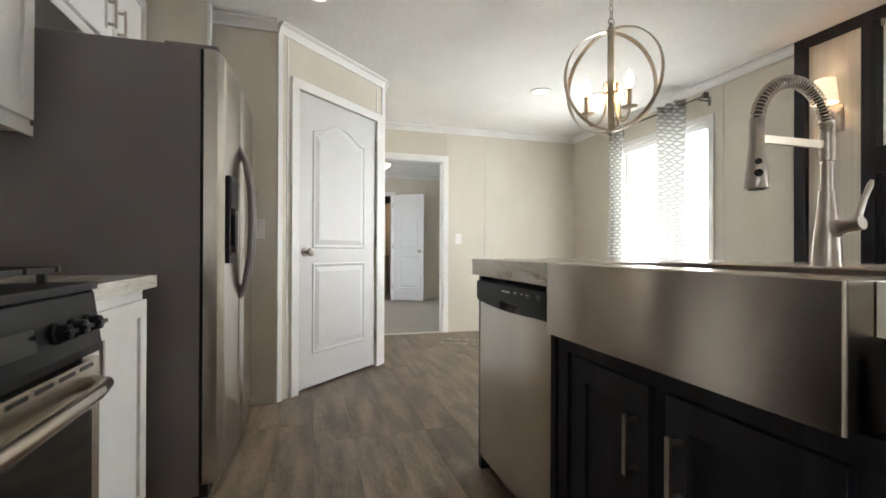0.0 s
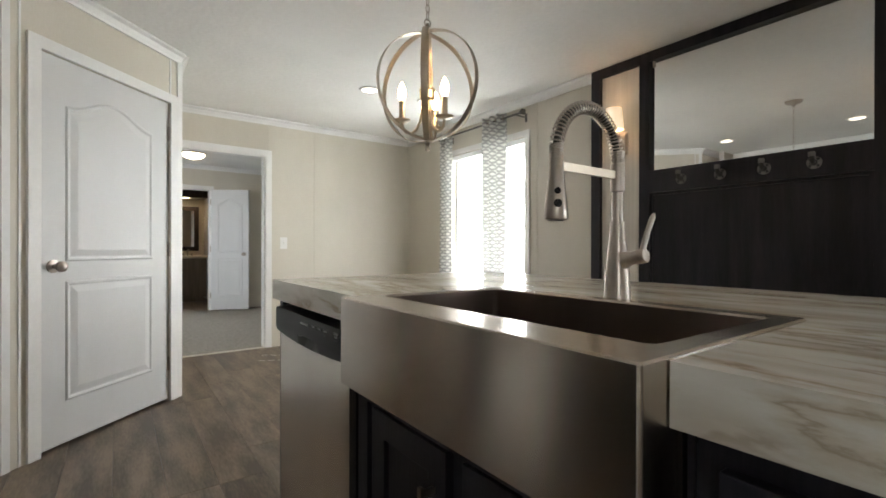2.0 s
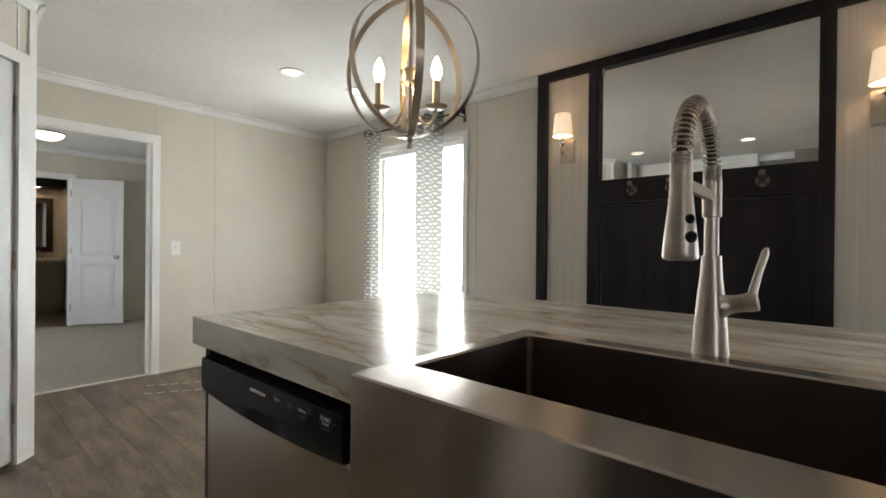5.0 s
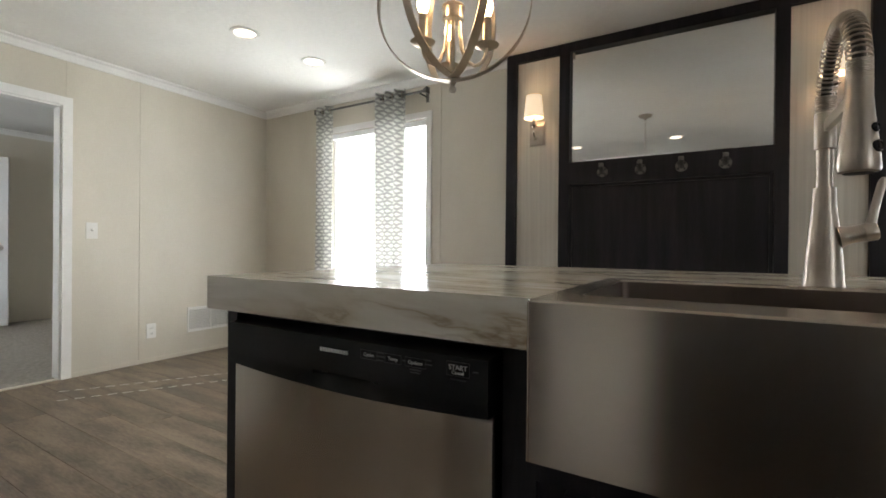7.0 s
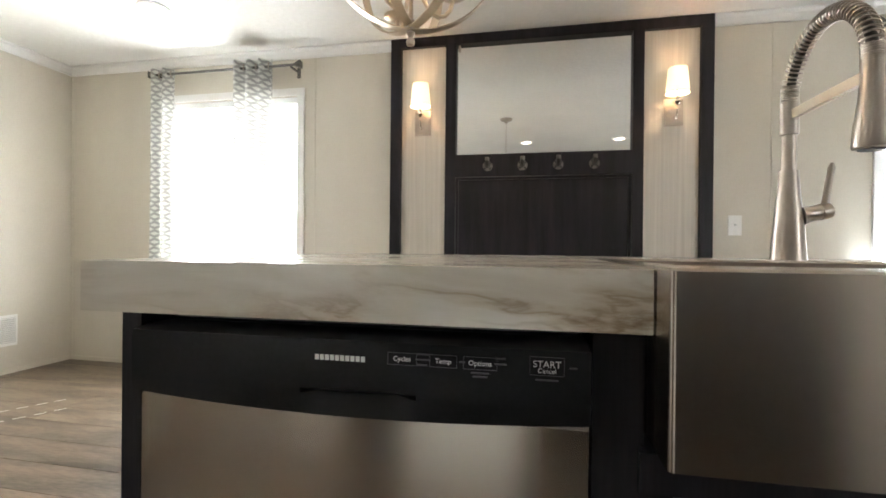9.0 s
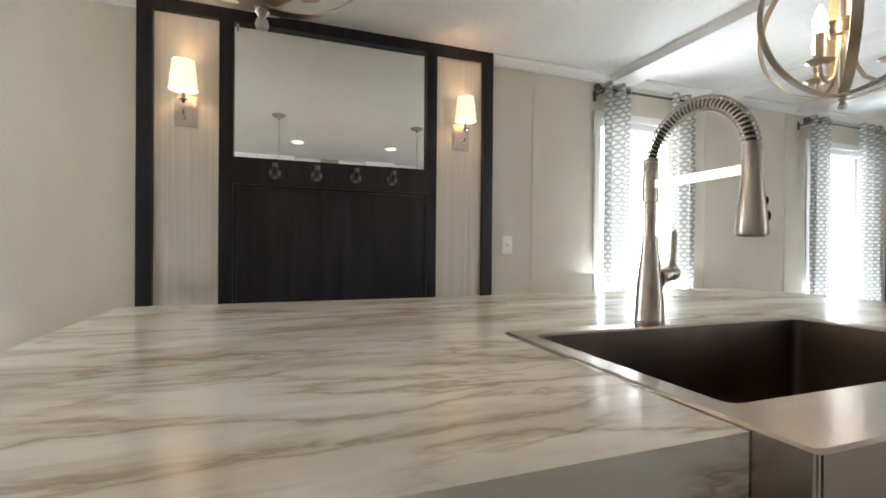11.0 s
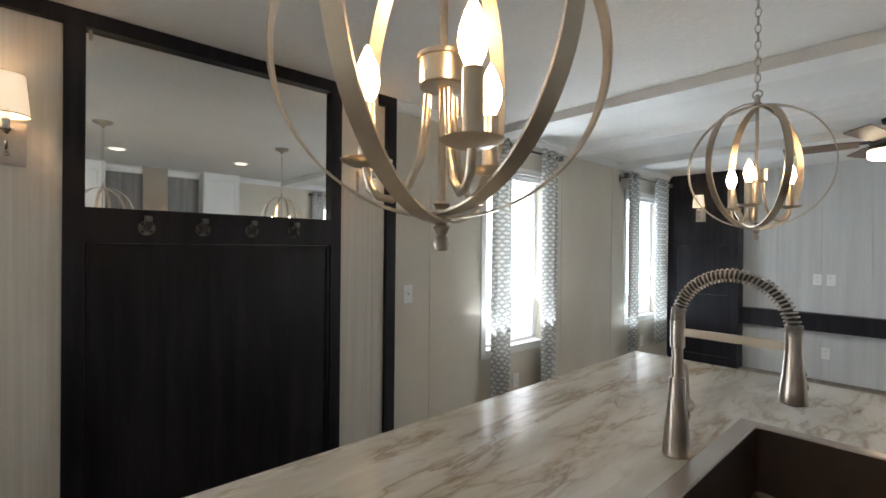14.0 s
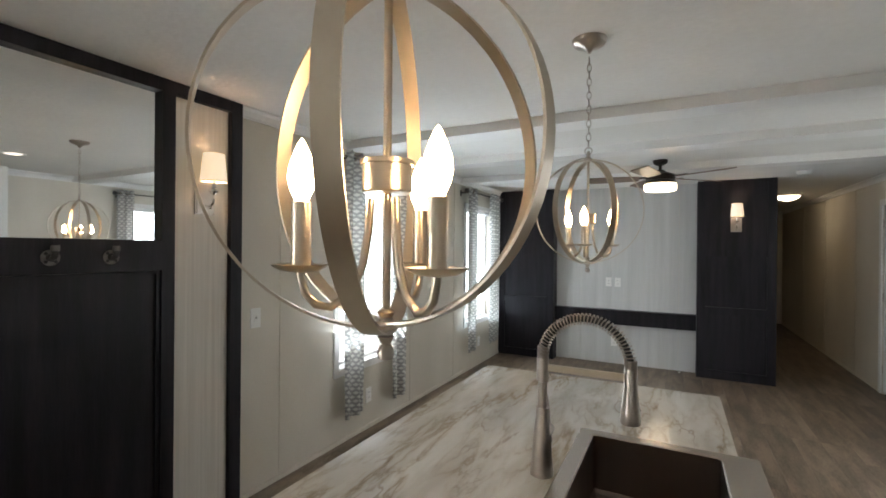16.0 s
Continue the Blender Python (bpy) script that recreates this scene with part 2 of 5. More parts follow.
def marble_material():
    """Cream laminate with long tan and grey veins that run along the worktop."""
    m, n, l, p = nodes_of("cream_marble_laminate")
    co, mp = n.new("ShaderNodeTexCoord"), n.new("ShaderNodeMapping")
    mp.inputs["Rotation"].default_value = (radians(26), 0, radians(-10))
    mp.inputs["Scale"].default_value = (4.2, 1.0, 4.2)
    l.new(co.outputs["Object"], mp.inputs["Vector"])
    warp, vein, cloud, fine = (n.new("ShaderNodeTexNoise") for _ in range(4))
    warp.inputs["Scale"].default_value, warp.inputs["Detail"].default_value = 1.3, 4
    l.new(mp.outputs["Vector"], warp.inputs["Vector"])
    add = n.new("ShaderNodeMixRGB")
    add.blend_type, add.inputs["Fac"].default_value = "ADD", 0.5
    l.new(mp.outputs["Vector"], add.inputs["Color1"])
    l.new(warp.outputs["Color"], add.inputs["Color2"])
    vein.inputs["Scale"].default_value, vein.inputs["Detail"].default_value, vein.inputs["Roughness"].default_value = 2.1, 9, 0.58
    cloud.inputs["Scale"].default_value, cloud.inputs["Detail"].default_value = 2.4, 6
    l.new(add.outputs["Color"], vein.inputs["Vector"])
    l.new(add.outputs["Color"], cloud.inputs["Vector"])
    sub, ab = n.new("ShaderNodeMath"), n.new("ShaderNodeMath")
    sub.operation, ab.operation = "SUBTRACT", "ABSOLUTE"
    l.new(vein.outputs["Fac"], sub.inputs[0])
    sub.inputs[1].default_value = 0.5
    l.new(sub.outputs[0], ab.inputs[0])
    r1, r2 = n.new("ShaderNodeValToRGB"), n.new("ShaderNodeValToRGB")
    e = r1.color_ramp.elements
    e[0].position, e[1].position = 0.0, 0.062
    e[0].color, e[1].color = rgba((0.62, 0.54, 0.45)), rgba((1, 1, 1))
    mid = r1.color_ramp.elements.new(0.02)
    mid.color = rgba((0.86, 0.81, 0.74))
    l.new(ab.outputs[0], r1.inputs["Fac"])
    e = r2.color_ramp.elements
    e[0].position, e[1].position = 0.38, 0.62
    e[0].color, e[1].color = rgba((0.57, 0.53, 0.455)), rgba((0.75, 0.725, 0.665))
    l.new(cloud.outputs["Fac"], r2.inputs["Fac"])
    gate, gr = n.new("ShaderNodeTexNoise"), n.new("ShaderNodeMapRange")
    gate.inputs["Scale"].default_value = 1.3
    l.new(mp.outputs["Vector"], gate.inputs["Vector"])
    gr.inputs["From Min"].default_value, gr.inputs["From Max"].default_value = 0.36, 0.54
    l.new(gate.outputs["Fac"], gr.inputs["Value"])
    mul = n.new("ShaderNodeMixRGB")
    mul.blend_type = "MULTIPLY"
    l.new(gr.outputs["Result"], mul.inputs["Fac"])
    l.new(r2.outputs["Color"], mul.inputs["Color1"])
    l.new(r1.outputs["Color"], mul.inputs["Color2"])
    # thin broken brown veins over the broad ones
    thin, g2 = n.new("ShaderNodeTexNoise"), n.new("ShaderNodeTexNoise")
    thin.inputs["Scale"].default_value, thin.inputs["Detail"].default_value, thin.inputs["Roughness"].default_value = 3.2, 6, 0.5
    g2.inputs["Scale"].default_value, g2.inputs["Detail"].default_value = 2.7, 3
    l.new(add.outputs["Color"], thin.inputs["Vector"])
    l.new(mp.outputs["Vector"], g2.inputs["Vector"])
    s2, a2 = n.new("ShaderNodeMath"), n.new("ShaderNodeMath")
    s2.operation, a2.operation = "SUBTRACT", "ABSOLUTE"
    l.new(thin.outputs["Fac"], s2.inputs[0])
    s2.inputs[1].default_value = 0.47
    l.new(s2.outputs[0], a2.inputs[0])
    r3, gr2 = n.new("ShaderNodeValToRGB"), n.new("ShaderNodeMapRange")
    r3.color_ramp.elements[0].position, r3.color_ramp.elements[1].position = 0.004, 0.030
    r3.color_ramp.elements[0].color, r3.color_ramp.elements[1].color = rgba((0.50, 0.385, 0.29)), rgba((1, 1, 1))
    l.new(a2.outputs[0], r3.inputs["Fac"])
    gr2.inputs["From Min"].default_value, gr2.inputs["From Max"].default_value = 0.47, 0.62
    gr2.inputs["To Max"].default_value = 0.6
    l.new(g2.outputs["Fac"], gr2.inputs["Value"])
    mul2 = n.new("ShaderNodeMixRGB")
    mul2.blend_type = "MULTIPLY"
    l.new(gr2.outputs["Result"], mul2.inputs["Fac"])
    l.new(mul.outputs["Color"], mul2.inputs["Color1"])
    l.new(r3.outputs["Color"], mul2.inputs["Color2"])
    l.new(mul2.outputs["Color"], p.inputs["Base Color"])
    p.inputs["Roughness"].default_value = 0.16
    fine.inputs["Scale"].default_value = 220
    l.new(co.outputs["Object"], fine.inputs["Vector"])
    b = n.new("ShaderNodeBump")
    b.inputs["Strength"].default_value, b.inputs["Distance"].default_value = 0.04, 0.002
    l.new(fine.outputs["Fac"], b.inputs["Height"])
    l.new(b.outputs["Normal"], p.inputs["Normal"])
    return m


def curtain_material():
    """Grey cloth woven with rows of pale ovals; it lets some daylight through."""
    m, n, l, p = nodes_of("woven_curtain")
    co, mp = n.new("ShaderNodeTexCoord"), n.new("ShaderNodeMapping")
    mp.inputs["Scale"].default_value = (13, 33, 1)
    l.new(co.outputs["UV"], mp.inputs["Vector"])
    sep = n.new("ShaderNodeSeparateXYZ")
    l.new(mp.outputs["Vector"], sep.inputs[0])
    fr = {}
    half = n.new("ShaderNodeMath")
    half.operation = "FLOOR"
    l.new(sep.outputs["Y"], half.inputs[0])
    shift = n.new("ShaderNodeMath")
    shift.operation = "MULTIPLY_ADD"
    shift.inputs[1].default_value = 0.5
    l.new(half.outputs[0], shift.inputs[0])
    l.new(sep.outputs["X"], shift.inputs[2])
    for key, src in (("u", shift.outputs[0]), ("v", sep.outputs["Y"])):
        f, s, a = n.new("ShaderNodeMath"), n.new("ShaderNodeMath"), n.new("ShaderNodeMath")
        f.operation, s.operation, a.operation = "FRACT", "SUBTRACT", "ABSOLUTE"
        l.new(src, f.inputs[0])
        l.new(f.outputs[0], s.inputs[0])
        s.inputs[1].default_value = 0.5
        l.new(s.outputs[0], a.inputs[0])
        fr[key] = a.outputs[0]
    tot = n.new("ShaderNodeMath")
    tot.operation = "ADD"
    l.new(fr["u"], tot.inputs[0])
    l.new(fr["v"], tot.inputs[1])
    ramp = n.new("ShaderNodeValToRGB")
    ramp.color_ramp.elements[0].position, ramp.color_ramp.elements[1].position = 0.36, 0.52
    ramp.color_ramp.elements[0].color, ramp.color_ramp.elements[1].color = rgba((0.80, 0.79, 0.76)), rgba((0.44, 0.44, 0.43))
    l.new(tot.outputs[0], ramp.inputs["Fac"])
    l.new(ramp.outputs["Color"], p.inputs["Base Color"])
    p.inputs["Roughness"].default_value = 0.9
    tr = n.new("ShaderNodeBsdfTranslucent")
    l.new(ramp.outputs["Color"], tr.inputs["Color"])
    mx = n.new("ShaderNodeMixShader")
    mx.inputs["Fac"].default_value = 0.52
    l.new(p.outputs[0], mx.inputs[1])
    l.new(tr.outputs[0], mx.inputs[2])
    l.new(mx.outputs[0], n["Material Output"].inputs["Surface"])
    return m


MIRROR, PANE, MARBLE, CURTAIN = mirror_material(), pane_material(), marble_material(), curtain_material()


# ---- mesh helpers ----
def done(name, bm, material, smooth=None, bevel=0.0, segments=2):
    if bevel:
        edges = [e for e in bm.edges if len(e.link_faces) == 2 and e.calc_face_angle(0) > 0.6]
        bmesh.ops.bevel(bm, geom=edges, offset=bevel, segments=segments, affect="EDGES", profile=0.5, clamp_overlap=True)
    bmesh.ops.recalc_face_normals(bm, faces=bm.faces)
    me = bpy.data.meshes.new(name)
    bm.to_mesh(me)
    bm.free()
    me.materials.append(material)
    if smooth is not None:
        me.polygons.foreach_set("use_smooth", [True] * len(me.polygons))
        me.set_sharp_from_angle(angle=radians(smooth))
    return new(name, me)


def thing(name, label, category, at=(0, 0, 0), turn=0, group="", kind=""):
    ob = new(name)
    ob.matrix_world = pose(*at, 0, 0, turn)
    return tagged(ob, label, category, group, kind)


def part(name, bm, material, parent, label="", smooth=None, bevel=0.0, segments=2):
    ob = done(name, bm, material, smooth, bevel, segments)
    ob.parent = parent
    if label:
        ob["label"] = label
    return ob


def single(name, bm, material, label, category="", smooth=None, bevel=0.0, group="", kind="", segments=2):
    return tagged(done(name, bm, material, smooth, bevel, segments), label, category, group, kind)


def box(bm, x0, x1, y0, y1, z0, z1):
    v = [bm.verts.new((x, y, z)) for x in (x0, x1) for y in (y0, y1) for z in (z0, z1)]
    for f in ((0, 1, 3, 2), (4, 6, 7, 5), (0, 4, 5, 1), (2, 3, 7, 6), (0, 2, 6, 4), (1, 5, 7, 3)):
        bm.faces.new([v[i] for i in f])
    return v


def boxes(*rows):
    bm = bmesh.new()
    for r in rows:
        box(bm, *r)
    return bm


def lathe(profile, sides=24, at=(0, 0, 0), bm=None, close=True):
    """A turned shape: (radius, height) rows about an upright axis."""
    bm = bm or bmesh.new()
    rings = []
    for r, z in profile:
        rings.append([bm.verts.new((at[0] + r * math.cos(2 * math.pi * k / sides), at[1] + r * math.sin(2 * math.pi * k / sides), at[2] + z)) for k in range(sides)])
    for a, b in zip(rings, rings[1:]):
        for k in range(sides):
            bm.faces.new((a[k], a[(k + 1) % sides], b[(k + 1) % sides], b[k]))
    if close:
        bm.faces.new(rings[0][::-1])
        bm.faces.new(rings[-1])
    return bm


def tube(points, radius, sides=10, bm=None, closed=False, flat=None):
    """A pipe along points; radius may be a list; flat=(width, thickness) makes a strip instead, wide across the path's plane."""
    bm = bm or bmesh.new()
    pts = [Vector(p) for p in points]
    n = len(pts)
    up = None
    rings = []
    for i, p in enumerate(pts):
        a = pts[(i - 1) % n] if closed or i else p
        b = pts[(i + 1) % n] if closed or i < n - 1 else p
        t = (b - a).normalized()
        if up is None:
            up = t.orthogonal().normalized()
        up = (up - t * up.dot(t)).normalized()
        side = t.cross(up)
        r = radius[i] if isinstance(radius, (list, tuple)) else radius
        rings.append([bm.verts.new(p + up * r * math.cos(2 * math.pi * k / sides) + side * r * math.sin(2 * math.pi * k / sides)) for k in range(sides)])
    for i in range(n if closed else n - 1):
        a, b = rings[i], rings[(i + 1) % n]
        for k in range(sides):
            bm.faces.new((a[k], a[(k + 1) % sides], b[(k + 1) % sides], b[k]))
    if not closed:
        bm.faces.new(rings[0][::-1])
        bm.faces.new(rings[-1])
    return bm


def extrude_outline(outline, z0, z1):
    bm = bmesh.new()
    low = [bm.verts.new((x, y, z0)) for x, y in outline]
    high = [bm.verts.new((x, y, z1)) for x, y in outline]
    n = len(outline)
    bm.faces.new(low[::-1])
    bm.faces.new(high)
    for k in range(n):
        bm.faces.new((low[k], low[(k + 1) % n], high[(k + 1) % n], high[k]))
    return bm


def moved(bm, m):
    bmesh.ops.transform(bm, matrix=m, verts=bm.verts)
    return bm


def wall_with_holes(name, axis, at, thick, a0, a1, z0, z1, holes, material, label):
    """A wall across x (axis 'x', at x = at..at+thick, running along y) or across y; holes are (a0, a1, z0, z1)."""
    cuts = sorted({a0, a1, *[h[0] for h in holes], *[h[1] for h in holes]})
    bm = bmesh.new()
    for c0, c1 in zip(cuts, cuts[1:]):
        spans = [(z0, z1)]
        for h in holes:
            if h[0] <= c0 + 1e-6 and h[1] >= c1 - 1e-6:
                spans = [s for lo, hi in spans for s in ((lo, min(hi, h[2])), (max(lo, h[3]), hi)) if s[1] - s[0] > 1e-4]
        for lo, hi in spans:
            if axis == "x":
                box(bm, at, at + thick, c0, c1, lo, hi)
            else:
                box(bm, c0, c1, at, at + thick, lo, hi)
    bmesh.ops.remove_doubles(bm, verts=bm.verts, dist=1e-5)
    seen = {}
    for f in bm.faces:
        seen.setdefault(tuple(round(v, 4) for v in f.calc_center_median()), []).append(f)
    bmesh.ops.delete(bm, geom=[f for fs in seen.values() if len(fs) > 1 for f in fs], context="FACES_ONLY")
    return single(name, bm, material, label, "wall", kind="structure")


# ---- structure ----
T = 0.14
wall_with_holes("wall_east", "x", WALL_X, T, SOUTH - 0.1, 7.1, 0, CEIL, WINDOWS, WALL, "beige wallboard exterior wall with window openings")
DOORWAY = (1.03, 1.772)
DOOR_TOP = 1.93
wall_with_holes("wall_north", "y", NORTH, 0.1, WEST, WALL_X, 0, CEIL, [(*DOORWAY, 0, DOOR_TOP)], WALL, "beige wallboard partition with a bedroom doorway")
WEST_WIN = (-3.05, -2.1, 0.75, 2.0)
wall_with_holes("wall_west", "x", WEST - T, T, -10.0, NORTH + 0.1, 0, CEIL, [WEST_WIN, (-5.10, -4.26, 0, 1.99)], WALL, "beige wallboard wall behind the kitchen")
wall_with_holes("wall_south", "y", SOUTH - 0.1, 0.1, 0.245, WALL_X, 0, CEIL, [], WALL, "partition wall behind the living area panels")
wall_with_holes("wall_hall", "x", 0.245, 0.1, -10.0, SOUTH - 0.1, 0, CEIL, [], WALL, "beige hallway side wall")
wall_with_holes("wall_hall_end", "y", -10.1, 0.1, WEST - T, 0.345, 0, CEIL, [], WALL, "beige wall at the end of the hallway")
wall_with_holes("wall_pantry_front", "y", 1.99, 0.08, WEST, 0.19, 0, CEIL, [], WALL, "beige wallboard return beside the refrigerator")
wall_with_holes("wall_pantry_side", "x", 0.855, 0.08, 2.77, NORTH, 0, CEIL, [], WALL, "beige pantry side wall")
wall_with_holes("wall_bedroom_far", "y", 7.1, 0.1, 0.0, WALL_X, 0, CEIL, [(1.08, 1.76, 0, 1.93)], WALL, "beige bedroom wall with a bathroom doorway")
wall_with_holes("wall_bedroom_west", "x", -0.1, 0.1, NORTH + 0.1, 10.0, 0, CEIL, [(4.9, 6.1, 0.7, 2.0)], WALL, "beige bedroom side wall")
wall_with_holes("wall_bath_far", "y", 9.2, 0.1, 0.0, 2.2, 0, CEIL, [], WALL, "beige bathroom wall behind the vanity")
wall_with_holes("wall_bath_side", "x", 1.98, 0.1, 7.2, 9.2, 0, CEIL, [], WALL, "beige bathroom side wall")

single("ceiling", boxes((WEST - T, WALL_X + T, -10.1, NORTH + 0.1, CEIL, CEIL + 0.12)), CEILING, "white textured ceiling", "ceiling", kind="structure")
single("ceiling_bedroom", boxes((-0.1, WALL_X + T, NORTH + 0.1, 9.3, CEIL, CEIL + 0.12)), CEILING, "white textured bedroom ceiling", "ceiling", kind="structure")
single("floor_bedroom", boxes((-0.1, WALL_X, NORTH + 0.05, 7.15, -0.08, FLOOR + 0.006)), CARPET, "grey-beige cut pile carpet", "carpet", kind="structure")
single("floor_bath", boxes((-0.1, 2.2, 7.15, 9.3, -0.08, FLOOR + 0.003)), PLANK, "brown vinyl bathroom floor", "floor", kind="structure")
single("ground", boxes((-60, 60, -60, 60, -0.7, -0.6)), SIDING, "pale ground outside the house", "ground", kind="structure")

# angled pantry wall with its door opening, built along its own line
PX, PY = 0.19, 1.99
ANG = 45
D0, D1 = 0.158, 0.955
m45 = pose(PX, PY, 0, 0, 0, ANG)
LEN = 1.046
bm = boxes((0, D0, 0, 0.08, 0, CEIL), (D1, LEN, 0, 0.08, 0, CEIL), (D0, D1, 0, 0.08, 1.955, CEIL))
w = single("wall_pantry_angled", moved(bm, m45), WALL, "angled pale pantry wall with a door opening", "wall", kind="structure")


def door_leaf(name, width, height, label, knob_side=1, hinges=True):
    """A moulded two-panel door, arched above; local x along its width, y through it, front towards -y."""
    ob = thing(name, label, "door", kind="structure")
    t = 0.035
    bm = bmesh.new()
    box(bm, 0, width, 0, t, 0.008, height)
    part("leaf", bm, DOOR, ob, bevel=0.003)
    pw = width * 0.16

    def panel(z0, z1, arch):
        for side in (-1, 1):
            yf = 0.0 if side < 0 else t
            rings = []
            b2 = bmesh.new()
            for inset, proud in ((0.0, -0.002), (0.0, 0.001), (0.007, 0.0055), (0.015, 0.0045), (0.021, 0.0008), (0.027, 0.0008), (0.058, 0.0062)):
                x0, x1 = pw + inset, width - pw - inset
                pts = [(x0, z0 + inset), (x1, z0 + inset)]
                steps = 16
                for k in range(steps + 1):
                    u = k / steps
                    pts.append((x1 + (x0 - x1) * u, z1 - inset + arch * max(0.0, math.sin(math.pi * u)) ** 2))
                rings.append([b2.verts.new((x, yf + side * proud, z)) for x, z in pts])
            n = len(rings[0])
            for ra, rb in zip(rings, rings[1:]):
                for k in range(n):
                    b2.faces.new((ra[k], ra[(k + 1) % n], rb[(k + 1) % n], rb[k]))
            b2.faces.new(rings[-1])
            part("moulded_panel", b2, DOOR, ob)

    panel(0.22 * height / 1.95, 0.83 * height / 1.95, 0.0)
    panel(0.93 * height / 1.95, 1.72 * height / 1.95, 0.085)
    kx = 0.065 if knob_side < 0 else width - 0.065
    for s in (-1, 1):
        prof = [(0.031, 0), (0.031, 0.005), (0.012, 0.009), (0.011, 0.03), (0.020, 0.036), (0.027, 0.046), (0.026, 0.058), (0.015, 0.066), (0.0, 0.067)]
        b2 = lathe(prof[:-1], 20)
        moved(b2, pose(kx, 0.0 if s < 0 else t, 0.93 * height / 2.0, 90 if s < 0 else -90, 0, 0))
        part("knob", b2, NICKEL, ob, "satin nickel round knob", smooth=40)
    if hinges:
        hx = width + 0.006 if knob_side < 0 else -0.006
        for z in (0.24, 1.0, 1.77):
            b2 = lathe([(0.006, -0.045), (0.006, 0.045)], 10, (hx, -0.006, z * height / 1.97))
            box(b2, hx - 0.012, hx + 0.002, -0.003, 0.0, z * height / 1.97 - 0.044, z * height / 1.97 + 0.044)
            part("hinge", b2, NICKEL, ob, "satin nickel hinge")
    return ob


def casing(name, a0, a1, top, width=0.057, thick=0.014, label="white painted door casing"):
    """Three boards round an opening, in a local frame with x along the wall and -y towards the room."""
    bm = boxes((a0 - width, a0, -thick, 0, 0, top + width), (a1, a1 + width, -thick, 0, 0, top + width), (a0, a1, -thick, 0, top, top + width))
    return single(name, bm, TRIM, label, "trim", bevel=0.003, kind="structure")


def jamb(name, a0, a1, top, depth, label="white painted door jamb"):
    return single(name, boxes((a0, a0 + 0.012, 0.0, depth, 0, top), (a1 - 0.012, a1, 0.0, depth, 0, top), (a0 + 0.012, a1 - 0.012, 0.0, depth, top - 0.012, top)),
                  TRIM, label, "trim", kind="structure")


pd = door_leaf("door_1", D1 - D0 - 0.006, 1.89, "closed white moulded two-panel pantry door with an arched upper panel", -1)
pd.matrix_world = m45 @ pose(D0 + 0.003, 0.006, FLOOR + 0.010)
c = casing("trim_pantry", D0, D1, 1.955)
c.matrix_world = m45
corner = boxes((-0.004, 0.03, -0.010, 0.0, 0, CEIL - 0.06), (LEN - 0.03, LEN + 0.01, -0.010, 0.0, 0, CEIL - 0.06))
single("trim_pantry_corner", moved(corner, m45), TRIM, "white corner moulding strips", "trim", kind="structure")
seam = boxes((D1 + 0.0, D1 + 0.012, -0.004, 0.0, 2.015, CEIL - 0.06), (D0 - 0.09, D0 - 0.08, -0.004, 0.0, 0, CEIL - 0.06))
single("trim_pantry_seam", moved(seam, m45), TRIM, "thin white wallboard batten", "trim", kind="structure")

j = jamb("trim_doorway_jamb", DOORWAY[0], DOORWAY[1], DOOR_TOP, 0.1)
j.matrix_world = pose(0, NORTH, 0)
c = casing("trim_doorway", DOORWAY[0], DOORWAY[1], DOOR_TOP)
c.matrix_world = pose(0, NORTH, 0)
j = jamb("trim_bath_jamb", 1.08, 1.76, 1.93, 0.1)
j.matrix_world = pose(0, 7.1, 0)
c = casing("trim_bath", 1.08, 1.76, 1.93)
c.matrix_world = pose(0, 7.1, 0)
bd = door_leaf("door_2", 0.56, 1.87, "open white moulded bathroom door resting near the bedroom wall", 1)
bd.matrix_world = pose(1.775, 7.045, FLOOR + 0.012, 0, 0, -31)

CROWN = [(0, 0), (0.045, 0), (0.045, -0.010), (0.026, -0.022), (0.014, -0.048), (0.012, -0.062), (0, -0.062)]


def crown_run(name, p0, p1, inward):
    """Crown moulding from p0 to p1 (x, y) with its profile leaning towards inward."""
    bm = bmesh.new()
    d = Vector(inward)
    ends = [[bm.verts.new((p[0] + d.x * a, p[1] + d.y * a, CEIL - 0.001 + b)) for a, b in CROWN] for p in (p0, p1)]
    n = len(CROWN)
    for k in range(n):
        bm.faces.new((ends[0][k], ends[0][(k + 1) % n], ends[1][(k + 1) % n], ends[1][k]))
    bm.faces.new(ends[0])
    bm.faces.new(ends[1][::-1])
    return single(name, bm, TRIM, "white crown moulding at the ceiling", "trim", kind="structure")


s = math.sqrt(0.5)
crown_run("trim_crown_north", (0.935, NORTH), (WALL_X, NORTH), (0, -1))
crown_run("trim_crown_east", (WALL_X, 1.302), (WALL_X, NORTH), (-1, 0))
crown_run("trim_crown_east_south", (WALL_X, SOUTH), (WALL_X, -0.632), (-1, 0))
crown_run("trim_crown_pantry", (PX, PY), (0.93, 2.73), (s, -s))
crown_run("trim_crown_return", (WEST, PY), (PX, PY), (0, -1))
crown_run("trim_crown_west", (WEST, -10), (WEST, PY), (1, 0))
crown_run("trim_crown_side", (0.935, 2.73), (0.935, NORTH), (1, 0))
crown_run("trim_crown_bedroom", (0.0, 7.1), (WALL_X, 7.1), (0, -1))


def base_run(name, x0, x1, y0, y1, h=0.030, material=None):
    return single(name, boxes((x0, x1, y0, y1, 0, FLOOR + h)), material or WALL, "low beige base moulding", "baseboard", bevel=0.003, kind="structure")


